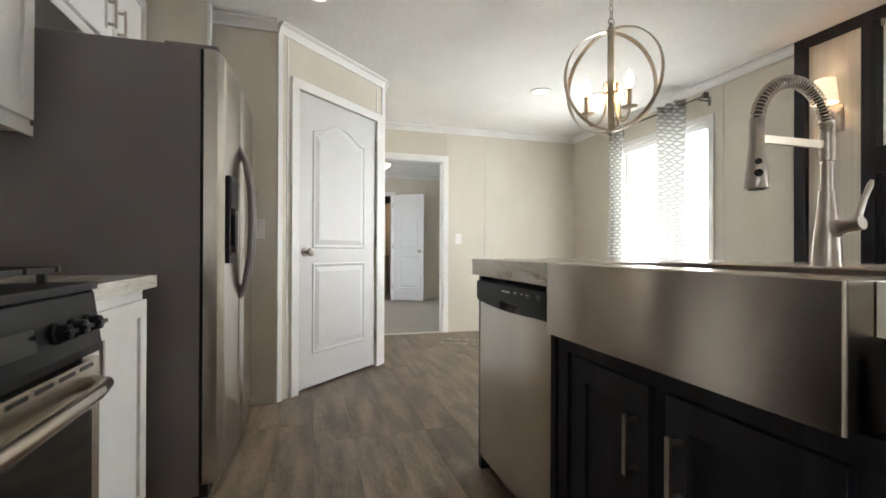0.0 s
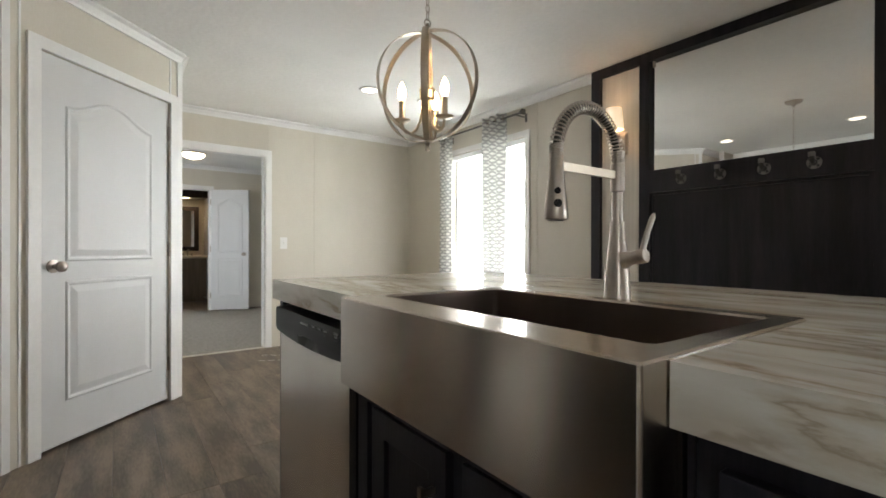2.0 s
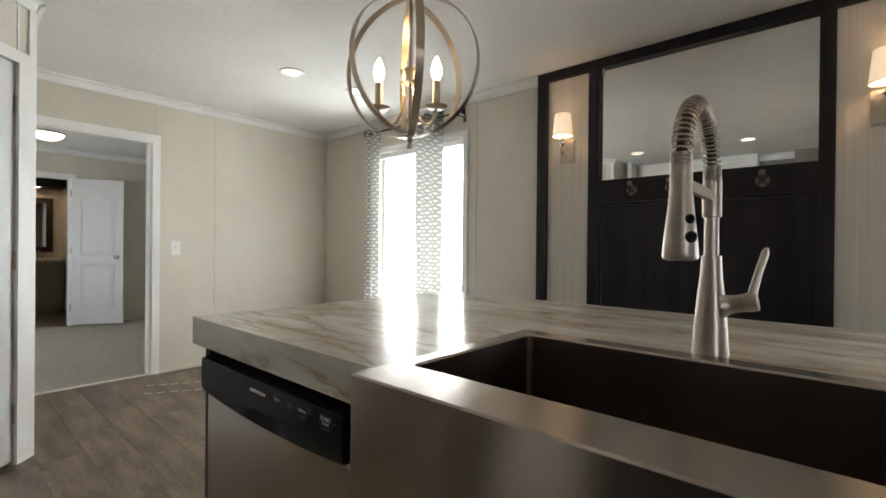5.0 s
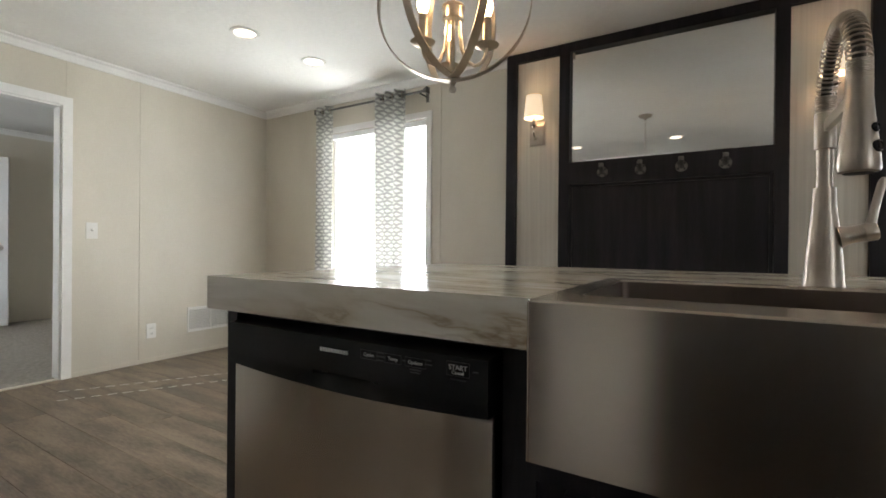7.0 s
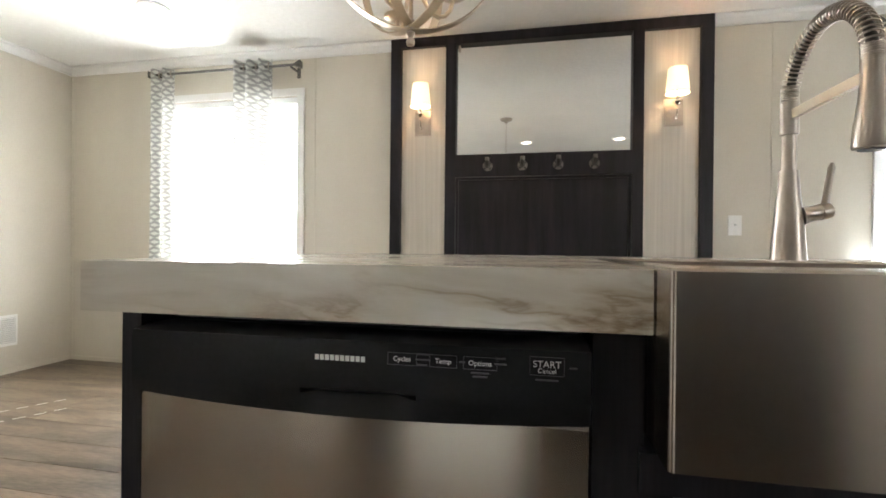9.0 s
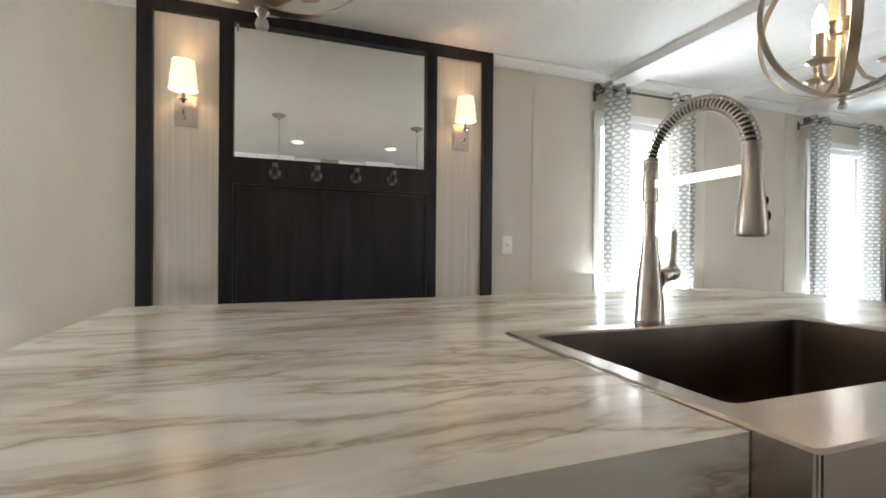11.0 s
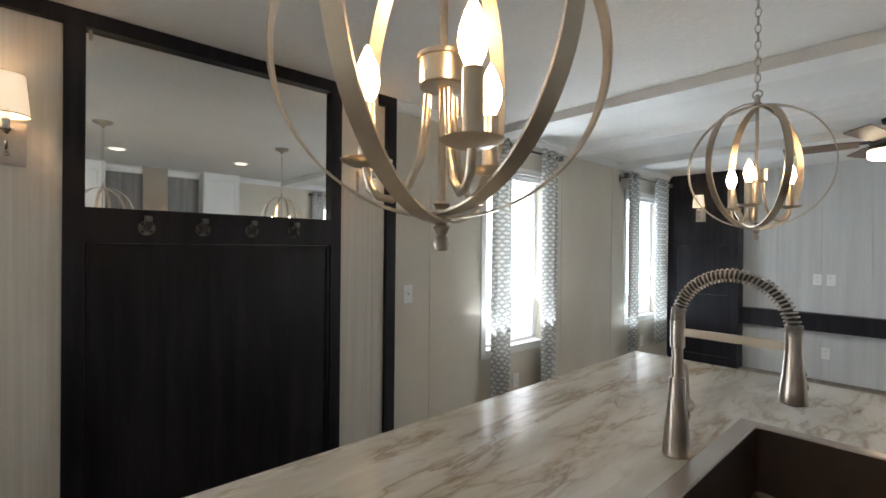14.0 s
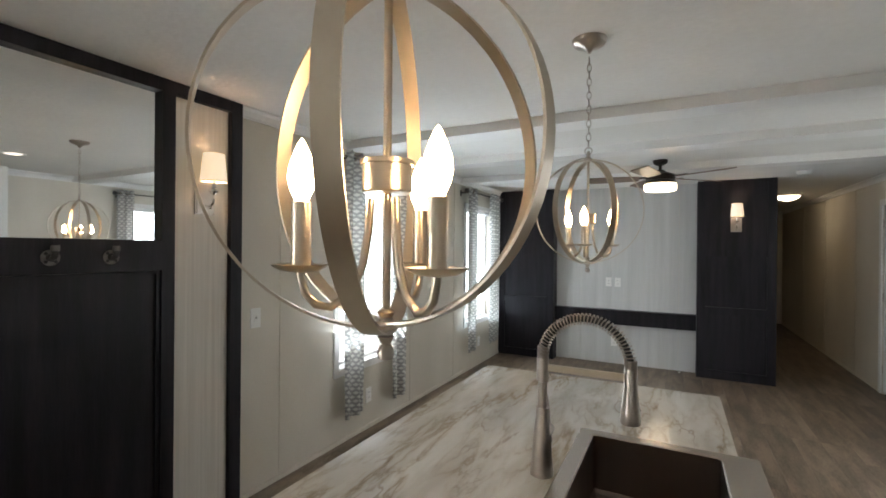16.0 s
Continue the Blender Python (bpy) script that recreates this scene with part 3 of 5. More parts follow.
base_run("baseboard_north", DOORWAY[1] + 0.058, WALL_X - 0.01, NORTH - 0.009, NORTH)
base_run("baseboard_east_north", WALL_X - 0.009, WALL_X, 1.305, NORTH - 0.01)
base_run("baseboard_east_south", WALL_X - 0.009, WALL_X, SOUTH + 0.2, -0.632)
base_run("baseboard_return", WEST, 0.175, PY - 0.009, PY)
base_run("baseboard_west", WEST, WEST + 0.009, -4.20, -1.3)
base_run("baseboard_hall", WEST, WEST + 0.009, -10, -5.16)
base_run("baseboard_bedroom", 1.82, WALL_X, 7.091, 7.1)
base_run("trim_threshold", DOORWAY[0], DOORWAY[1], NORTH + 0.0, NORTH + 0.03, 0.008)
for x in (1.800, 2.265):
    single("trim_batten_north", boxes((x - 0.006, x + 0.006, NORTH - 0.004, NORTH, 2.01 if x < 1.8 else 0.045, CEIL - 0.06)), WALL, "thin beige wallboard batten", "trim", kind="structure")
for y in (1.86, 3.88, -0.95, -2.50, -3.42):
    single("trim_batten_east", boxes((WALL_X - 0.004, WALL_X, y - 0.006, y + 0.006, 0.045, CEIL - 0.06)), WALL, "thin beige wallboard batten", "trim", kind="structure")
for y in (-5.9, -7.1, -8.3):
    single("trim_batten_hall", boxes((WEST, WEST + 0.004, y - 0.006, y + 0.006, 0.045, CEIL - 0.06)), WALL, "thin beige wallboard batten", "trim", kind="structure")
single("trim_batten_bedroom", boxes((1.84, 1.852, 7.096, 7.1, 1.99, CEIL - 0.06)), WALL, "thin beige wallboard batten", "trim", kind="structure")

# ceiling beams of the living area
for k, y in enumerate((-1.66, -2.60, -3.62)):
    beam = boxes((WEST, WALL_X, y - 0.095, y + 0.095, CEIL - 0.06, CEIL + 0.01))
    single("beam", beam, TRIM, "flat off-white boxed ceiling beam", "beam", bevel=0.004, group="ceiling beams", kind="structure")


def window_unit(name, y0, y1, z0, z1, x=WALL_X, s=-1):
    """A vinyl sash window in an opening, s the way into the room: casing, frame, meeting rail, two panes, sill."""
    ob = thing(name, "white vinyl picture window in bright daylight", "window", kind="structure")
    cw, th = 0.05, 0.014

    def bx(x0, x1, *r):
        a, b = x + s * x0, x + s * x1
        return (min(a, b), max(a, b), *r)
    part("window_casing", boxes(bx(0, th, y0 - cw, y0, z0 - cw, z1 + cw), bx(0, th, y1, y1 + cw, z0 - cw, z1 + cw), bx(0, th, y0, y1, z1, z1 + cw), bx(0, th, y0, y1, z0 - cw, z0)), TRIM, ob, bevel=0.003)
    part("window_sill", boxes(bx(-0.06, 0.03, y0, y1, z0 - 0.0, z0 + 0.014)), TRIM, ob, bevel=0.003)
    f = 0.035
    part("window_frame", boxes(bx(-0.10, -0.06, y0, y0 + f, z0, z1), bx(-0.10, -0.06, y1 - f, y1, z0, z1), bx(-0.10, -0.06, y0 + f, y1 - f, z1 - f, z1), bx(-0.10, -0.06, y0 + f, y1 - f, z0, z0 + f)), VINYL_FRAME, ob, bevel=0.003)
    part("blind_headrail", boxes(bx(-0.055, -0.012, y0 + 0.006, y1 - 0.006, z1 - 0.048, z1 - 0.004)), VINYL_FRAME, ob, "white blind headrail", bevel=0.003)
    for lo, hi in ((z0 + f, z1 - f),):
        g = part("pane", boxes(bx(-0.083, -0.079, y0 + f, y1 - f, lo, hi)), PANE, ob)
        g.visible_shadow = False
    return ob


for k, (y0, y1, z0, z1) in enumerate(WINDOWS):
    window_unit("window_%d" % (k + 1), y0, y1, z0, z1)
window_unit("window_4", *WEST_WIN, x=WEST, s=1)
# unseen window, added so that its lamp can light the bathroom door
window_unit("window_5", 4.9, 6.1, 0.7, 2.0, x=0.0, s=1)


# ---- kitchen island ----
IX, IE, ISLE_N, ISLE_S = 1.05, 2.05, 0.99, -1.045
RIM_E = 1.484
TOP, UNDER = 0.917, 0.849
SY0, SY1 = -0.450, 0.266
EB = 0.020
outline = [(IX + EB, ISLE_S + EB), (IE - EB, ISLE_S + EB), (IE - EB, ISLE_N - EB), (IX + EB, ISLE_N - EB), (IX + EB, SY1 + 0.0008), (1.474, SY1 + 0.0008), (1.474, SY0 - 0.0008), (IX + EB, SY0 - 0.0008)]
worktop = thing("worktop", "thick cream marble-look laminate island worktop with tan veins", "worktop")
part("slab", extrude_outline(outline, UNDER + 0.004, TOP), MARBLE, worktop)
for row in ((IX, IX + EB, SY1 + 0.0008, ISLE_N), (IX, IX + EB, ISLE_S, SY0 - 0.0008), (IE - EB, IE, ISLE_S, ISLE_N), (IX + EB, IE - EB, ISLE_N - EB, ISLE_N), (IX + EB, IE - EB, ISLE_S, ISLE_S + EB)):
    part("edge_band", boxes((*row, UNDER, TOP)), MARBLE, worktop, bevel=0.0007, segments=1)


def shaker_door(parent, x, y0, y1, z0, z1, rail=0.058, material=None, handle=None, facing=-1, name="door"):
    """A framed door on a face at x that looks along facing; handle=(y, z0, z1) is an upright bar pull, (y0, y1, z, 0) a level one."""
    material = material or NAVY
    f = facing

    def bx(a, b, *r):
        return (min(x + f * a, x + f * b), max(x + f * a, x + f * b), *r)
    bm = boxes(bx(0, 0.019, y0, y1, z0, z1))
    bm.normal_update()
    front = [k for k in bm.faces if k.normal.x * f > 0.9]
    bmesh.ops.inset_region(bm, faces=front, thickness=rail - 0.002, depth=0.0, use_even_offset=True)
    bmesh.ops.inset_region(bm, faces=front, thickness=0.002, depth=-0.010, use_even_offset=True)
    d = part(name, bm, material, parent, bevel=0.0015)
    if handle:
        bm = bmesh.new()
        if len(handle) == 3:
            hy, h0, h1 = handle
            hb = box(bm, *bx(0.044, 0.052, hy - 0.006, hy + 0.006, h0, h1))
            for z in (h0 + 0.012, h1 - 0.012):
                box(bm, *bx(0.019, 0.046, hy - 0.005, hy + 0.005, z - 0.005, z + 0.005))
        else:
            h0, h1, hz, _ = handle
            box(bm, *bx(0.044, 0.052, h0, h1, hz - 0.006, hz + 0.006))
            for y in (h0 + 0.012, h1 - 0.012):
                box(bm, *bx(0.019, 0.046, y - 0.005, y + 0.005, hz - 0.005, hz + 0.005))
        part("handle", bm, NICKEL, d, "satin nickel bar pull", bevel=0.002)
    return d


FX = 1.085
sink_cab = thing("sink_cabinet", "charcoal-stained sink base cabinet with two shaker doors", "cabinet")
part("body", boxes((FX, 1.66, -0.46, 0.275, 0.10, 0.69)), NAVY, sink_cab, bevel=0.002)
part("back_rail", boxes((1.62, 1.66, -0.46, 0.275, 0.69, UNDER)), NAVY, sink_cab, bevel=0.002)
part("toe_kick", boxes((FX + 0.06, 1.62, -0.45, 0.265, 0.0, 0.10)), NAVY, sink_cab, bevel=0.002)
for y0, y1 in ((0.267, 0.275), (-0.46, -0.452)):
    part("side_stile", boxes((FX, FX + 0.02, y0, y1, 0.69, UNDER)), NAVY, sink_cab, bevel=0.002)
part("face_rail", boxes((FX - 0.019, FX, -0.46, 0.275, 0.675, 0.718)), NAVY, sink_cab, bevel=0.002)
shaker_door(sink_cab, FX, -0.046, 0.236, 0.125, 0.668, handle=(-0.010, 0.470, 0.600))
shaker_door(sink_cab, FX, -0.410, -0.092, 0.125, 0.668, handle=(-0.132, 0.470, 0.600))
end_cab = thing("end_cabinet", "charcoal-stained base cabinet with a drawer over a door", "cabinet")
part("body", boxes((FX, 1.68, -1.0, -0.462, 0.10, UNDER), (FX + 0.06, 1.62, -0.99, -0.47, 0.0, 0.10)), NAVY, end_cab, bevel=0.002)
shaker_door(end_cab, FX, -0.98, -0.49, 0.655, 0.815, rail=0.04, handle=(-0.80, -0.66, 0.735, 0), name="drawer")
shaker_door(end_cab, FX, -0.98, -0.49, 0.125, 0.635, handle=(-0.53, 0.46, 0.605))
single("island_end_panel", boxes((IX + 0.012, 1.70, 0.905, 0.935, 0, UNDER)), NAVY, "charcoal-stained island end panel beside the dishwasher", "panel", bevel=0.002)
filler = thing("island_filler", "charcoal-stained filler strip beside the dishwasher", "panel")
part("face_strip", boxes((FX - 0.012, 1.10, 0.2755, 0.324, FLOOR + 0.10, UNDER)), NAVY, filler, bevel=0.002)
part("toe_kick", boxes((FX + 0.045, 1.13, 0.2755, 0.324, FLOOR, FLOOR + 0.10)), NAVY, filler, bevel=0.002)
bp = thing("island_back_panel", "charcoal-stained panelled back of the island", "panel")
part("board", boxes((1.70, 1.715, -1.0, 0.905, 0, UNDER)), NAVY, bp, bevel=0.002)
for y in (-1.0, -0.40, 0.225, 0.85):
    part("stile", boxes((1.715, 1.73, y, y + 0.055, 0, UNDER)), NAVY, bp, bevel=0.002)

# dishwasher
dw = thing("dishwasher", "stainless steel dishwasher with a black control strip, closed", "dishwasher")
DY0, DY1 = 0.330, 0.893
part("tub", boxes((1.10, 1.66, DY0 + 0.005, DY1 - 0.005, 0.02, 0.838)), BLACK, dw)
part("toe_panel", boxes((1.115, 1.13, DY0, DY1, 0.0, 0.10)), BLACK, dw)
bm = bmesh.new()
prof = [(1.058, 0.11), (1.052, 0.13), (1.052, 0.742), (1.056, 0.752), (1.10, 0.752), (1.10, 0.11)]
ends = [[bm.verts.new((x, y, z)) for x, z in prof] for y in (DY0, DY1)]
for k in range(6):
    bm.faces.new((ends[0][k], ends[0][(k + 1) % 6], ends[1][(k + 1) % 6], ends[1][k]))
bm.faces.new(ends[0]), bm.faces.new(ends[1][::-1])
part("front", bm, STEEL_V, dw, "brushed stainless front", bevel=0.002)
# control strip: a bowed lower lip with a pocket grip at its middle
bm = bmesh.new()
N = 24
rows = []
for k in range(N + 1):
    y = DY0 + (DY1 - DY0) * k / N
    u = 2 * k / N - 1
    pocket = 0.016 if 0.54 < y < 0.655 else 0.0
    lip = 0.752 - 0.012 * (1 - u * u)
    rows.append([bm.verts.new((x, y, z)) for x, z in ((1.058, 0.834), (1.038, 0.830), (1.036, 0.822), (1.036, 0.772), (1.036 + pocket, 0.766), (1.040, lip), (1.10, lip), (1.10, 0.834))])
for a, b in zip(rows, rows[1:]):
    for k in range(8):
        bm.faces.new((a[k], b[k], b[(k + 1) % 8], a[(k + 1) % 8]))
bm.faces.new(rows[0]), bm.faces.new(rows[-1][::-1])
strip = part("control_strip", bm, BLACK, dw, "black gloss plastic control strip with a pocket handle", smooth=30)


def writing(text, size, m, parent, material=None, name="lettering", depth=0.0004):
    cu = bpy.data.curves.new(name, "FONT")
    cu.body, cu.size, cu.extrude, cu.align_x, cu.align_y = text, size, depth, "CENTER", "CENTER"
    tmp = bpy.data.objects.new(name, cu)
    scene.collection.objects.link(tmp)
    me = bpy.data.meshes.new_from_object(tmp.evaluated_get(bpy.context.evaluated_depsgraph_get()))
    bpy.data.objects.remove(tmp)
    me.transform(m)
    me.materials.clear()
    me.materials.append(material or LETTER)
    ob = new(name, me)
    ob.parent = parent
    return ob


def facing_west(y, z, x=1.0352):
    return Matrix.Translation((x, y, z)) @ Matrix(((0, 0, -1, 0), (-1, 0, 0, 0), (0, 1, 0, 0), (0, 0, 0, 1)))


TY, TZ = 0.008, 0.004
bm = bmesh.new()
for k in range(10):
    y = 0.5725 + TY + k * 0.0063
    box(bm, 1.0345, 1.0375, y - 0.0022, y + 0.0022, 0.8025 + TZ, 0.8085 + TZ)
part("maker_mark", bm, LETTER, strip, "row of small pale bars as a maker's mark")
for word, y, z, size in (("Cycles", 0.526, 0.8085, 0.0078), ("Temp", 0.479, 0.8085, 0.0078), ("Options", 0.438, 0.8085, 0.0078), ("START", 0.367, 0.8115, 0.0100), ("Cancel", 0.367, 0.8045, 0.0070)):
    writing(word, size, facing_west(y + TY, z + TZ), strip)
for y, wd, z0, z1 in ((0.526, 0.034, 0.8015, 0.8155), (0.479, 0.031, 0.8015, 0.8155), (0.438, 0.037, 0.8015, 0.8155), (0.367, 0.036, 0.7995, 0.8195)):
    a, b, c, d = y + TY - wd / 2, y + TY + wd / 2, z0 + TZ, z1 + TZ
    rim = 0.0005
    part("button_outline", boxes((1.0352, 1.0362, a, b, c, c + rim), (1.0352, 1.0362, a, b, d - rim, d), (1.0352, 1.0362, a, a + rim, c + rim, d - rim), (1.0352, 1.0362, b - rim, b, c + rim, d - rim)), LETTER_DIM, strip, "thin grey outline of a touch button")
for y, z, wd in ((0.502, 0.815, 0.014), (0.502, 0.809, 0.017), (0.503, 0.803, 0.012), (0.458, 0.809, 0.006), (0.416, 0.815, 0.011), (0.416, 0.809, 0.013), (0.438, 0.798, 0.020), (0.438, 0.794, 0.016), (0.367, 0.795, 0.024), (0.340, 0.809, 0.008)):
    part("small_print", boxes((1.0345, 1.0362, y + TY - wd / 2, y + TY + wd / 2, z + TZ - 0.0008, z + TZ + 0.0008)), LETTER_DIM, strip, "faint grey line of small print")

# farmhouse sink
sink = thing("farmhouse_sink", "stainless steel apron-front sink set into the island worktop", "sink")
AX = 1.000
bm = bmesh.new()


def ring_rect(bm, x0, x1, y0, y1, z, r, n=4):
    """A rounded rectangle of vertices, for lofting."""
    out = []
    for cx, cy, a0 in ((x1 - r, y1 - r, 0), (x0 + r, y1 - r, 90), (x0 + r, y0 + r, 180), (x1 - r, y0 + r, 270)):
        for k in range(n + 1):
            a = radians(a0 + 90 * k / n)
            out.append(bm.verts.new((cx + r * math.cos(a), cy + r * math.sin(a), z)))
    return out


def loft(bm, rings, cap_last=True):
    for a, b in zip(rings, rings[1:]):
        n = len(a)
        for k in range(n):
            bm.faces.new((a[k], a[(k + 1) % n], b[(k + 1) % n], b[k]))
    if cap_last:
        bm.faces.new(rings[-1])


BX0, BX1, BY0, BY1 = 1.094, 1.439, -0.410, 0.230
loft(bm, [ring_rect(bm, AX, RIM_E, SY0 + 0.001, SY1 - 0.001, 0.730, 0.006), ring_rect(bm, AX, RIM_E, SY0 + 0.001, SY1 - 0.001, 0.9185, 0.006), ring_rect(bm, AX + 0.003, RIM_E - 0.003, SY0 + 0.004, SY1 - 0.004, 0.9212, 0.006),
          ring_rect(bm, BX0 - 0.003, BX1 + 0.003, BY0 - 0.003, BY1 + 0.003, 0.9212, 0.014), ring_rect(bm, BX0, BX1, BY0, BY1, 0.9175, 0.014)], False)
part("apron_and_rim", bm, STEEL, sink, "brushed stainless apron and rim", smooth=24)
# bowl as its own part, with its shade in the base colour
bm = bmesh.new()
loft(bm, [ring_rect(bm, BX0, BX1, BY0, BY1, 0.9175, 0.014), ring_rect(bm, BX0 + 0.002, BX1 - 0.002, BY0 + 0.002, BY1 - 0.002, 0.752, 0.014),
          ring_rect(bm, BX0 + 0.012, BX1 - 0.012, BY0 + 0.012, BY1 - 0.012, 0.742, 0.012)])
part("bowl", bm, STEEL_BOWL_SHADED, sink, "brushed steel bowl, its inner shade put into a darker colour", smooth=40)
part("drain", lathe([(0.043, 0.0), (0.043, 0.003), (0.034, 0.003), (0.030, 0.0015), (0.006, 0.0015)], 24, (1.27, -0.09, 0.7425)), CHROME, sink, "round steel drain", smooth=30)

# spring faucet
FXX, FYY = 1.519, -0.091
fau = thing("faucet", "brushed nickel spring-neck pull-down kitchen faucet", "faucet", (0, 0, 0))
Z0 = 0.9175
part("base", lathe([(0.0300, 0), (0.0300, 0.004), (0.0290, 0.008), (0.0265, 0.05), (0.0220, 0.10), (0.0175, 0.14), (0.0160, 0.175), (0.0, 0.176)][:-1], 28, (FXX, FYY, Z0)), NICKEL, fau, smooth=40)
part("riser", lathe([(0.0118, 0.17), (0.0118, 0.25)], 20, (FXX, FYY, Z0)), NICKEL, fau, smooth=40)
part("collar", lathe([(0.0125, 0.242), (0.0155, 0.244), (0.0155, 0.305), (0.0135, 0.307)], 24, (FXX, FYY, Z0)), NICKEL, fau, smooth=40)
HX = 1.306
arc_r = (FXX - HX) / 2
arc_c = (FXX + HX) / 2
zc = 1.223


def neck(u):
    """The neck's middle line, u from 0 (riser) to 1 (spray head)."""
    a = math.pi * u
    return Vector((arc_c + arc_r * math.cos(a), FYY, zc + (arc_r + 0.002) * math.sin(a)))


neck_pts = [Vector((FXX, FYY, 1.210))] + [neck(k / 24) for k in range(25)] + [Vector((HX, FYY, z)) for z in (1.218, 1.214, 1.210)]
part("hose", tube(neck_pts, 0.0078, 12), surface("dark_hose_braid", (0.05, 0.045, 0.04), (0.10, 0.09, 0.08), 0.45, 0.3, scale=60, bump=0.2), fau, smooth=60)
coil = []
TURNS, PER = 46, 12
total = TURNS * PER
for k in range(total + 1):
    u = k / total
    s_ = u * (len(neck_pts) - 1)
    i = min(int(s_), len(neck_pts) - 2)
    c0 = neck_pts[i].lerp(neck_pts[i + 1], s_ - i)
    tdir = (neck_pts[i + 1] - neck_pts[i]).normalized()
    side = Vector((0, 1, 0))
    nrm = tdir.cross(side)
    a = 2 * math.pi * k / PER
    coil.append(c0 + (nrm * math.cos(a) + side * math.sin(a)) * 0.0136)
part("spring", tube(coil, 0.0017, 5), NICKEL, fau, "coiled nickel spring", smooth=60)
for x in (FXX, HX):
    close = [Vector((x + 0.0135 * math.cos(2 * math.pi * k / 12), FYY + 0.0135 * math.sin(2 * math.pi * k / 12), (1.222 if x == FXX else 1.210) + 0.030 * k / 108)) for k in range(109)]
    part("spring", tube(close, 0.0016, 5), NICKEL, fau, "tight end coils of the spring", smooth=60)
head = part("spray_head", lathe([(0.0170, 0), (0.0225, 0.002), (0.0240, 0.006), (0.0222, 0.028), (0.0192, 0.055), (0.0165, 0.080), (0.0152, 0.098), (0.0148, 0.099), (0.0148, 0.126), (0.0130, 0.128)], 28, (HX, FYY, 1.087)), NICKEL, fau, "flared nickel spray head", smooth=40)
NOZ = lathe([(0.0165, 0), (0.0165, 0.002), (0.0, 0.0022)][:-1], 24, (HX, FYY, 1.0865))
part("nozzle", NOZ, BLACK_MATT, head, "dark nozzle ring under the spray head", smooth=30)
for z, r, xo in ((1.145, 0.0066, 0.0165), (1.120, 0.0082, 0.0195)):
    b2 = lathe([(r, -0.002), (r, 0.004), (r * 0.75, 0.0052), (r * 0.7, 0.003), (r * 0.4, 0.003), (r * 0.35, 0.005)], 18)
    moved(b2, Matrix.Translation((HX - xo * 0.65, FYY - xo * 0.76, z)) @ Matrix.Rotation(math.atan2(0.76, 0.65), 4, "Z") @ Matrix.Rotation(radians(-90), 4, "Y"))
    part("button", b2, BLACK, head, "round black spray button", smooth=30)
part("brace", boxes((HX + 0.013, FXX - 0.012, FYY - 0.0045, FYY + 0.0045, 1.189, 1.206)), NICKEL_SATIN, fau, "flat steel brace bar", bevel=0.002)
b2 = lathe([(0.0230, 0.0), (0.0175, 0.008), (0.0150, 0.016), (0.0150, 0.034), (0.0160, 0.035), (0.0160, 0.050), (0.0145, 0.052), (0.004, 0.0525)], 22)
moved(b2, Matrix.Translation((FXX, FYY - 0.018, 1.006)) @ Matrix.Rotation(radians(78), 4, "X"))
part("valve", b2, NICKEL, fau, smooth=40)
lev = [(FXX, FYY - 0.060, 1.018), (FXX, FYY - 0.062, 1.034), (FXX + 0.004, FYY - 0.069, 1.067), (FXX + 0.010, FYY - 0.077, 1.098), (FXX + 0.012, FYY - 0.079, 1.107)]
part("lever", tube(lev, [0.0085, 0.0068, 0.0060, 0.0062, 0.003], 12), NICKEL, fau, "slim nickel lever handle", smooth=60)

# ---- hall tree with mirror on the east wall ----
tree = thing("mirror_panel", "charcoal-stained wall panel with a mirror, coat hooks and pale side strips", "wall panel")
XW = WALL_X
YA, YB = -0.630, 1.302
M0, M1 = -0.192, 0.868
MZ0, MZ1 = 1.531, 2.237
TOPZ = CEIL - 0.002
for y0, y1 in ((YA, YA + 0.068), (YB - 0.070, YB), (-0.254, M0), (M1, 0.936)):
    part("stile", boxes((XW - 0.045, XW, y0, y1, 0.0, MZ1)), NAVY, tree, bevel=0.003)
part("top_rail", boxes((XW - 0.045, XW, YA, YB, MZ1, TOPZ)), NAVY, tree, bevel=0.003)
part("hook_rail", boxes((XW - 0.045, XW, M0, M1, 1.390, MZ0)), NAVY, tree, bevel=0.003)
part("lower_board", boxes((XW - 0.022, XW, M0, M1, 0.0, 1.388)), NAVY, tree)
part("lower_moulding", boxes((XW - 0.034, XW - 0.022, M0 + 0.002, M1 - 0.002, 1.372, 1.388), (XW - 0.034, XW - 0.022, M0 + 0.002, M0 + 0.018, 0.0, 1.372), (XW - 0.034, XW - 0.022, M1 - 0.018, M1 - 0.002, 0.0, 1.372)), NAVY, tree, bevel=0.002)
part("mirror_glass", boxes((XW - 0.012, XW - 0.004, M0, M1, MZ0, MZ1)), MIRROR, tree, "clear silvered mirror")
part("mirror_backing", boxes((XW - 0.0035, XW, M0, M1, MZ0, MZ1)), NAVY, tree)
for y0, y1 in ((YA + 0.068, -0.254), (0.936, YB - 0.070)):
    part("side_strip", boxes((XW - 0.014, XW, y0, y1, 0.0, MZ1)), GRAINED, tree, "pale grey linear-grain strip", bevel=0.001)
part("mirror_clip", boxes((XW - 0.020, XW - 0.0122, M1 - 0.022, M1 - 0.010, MZ1 - 0.037, MZ1)), NICKEL, tree)


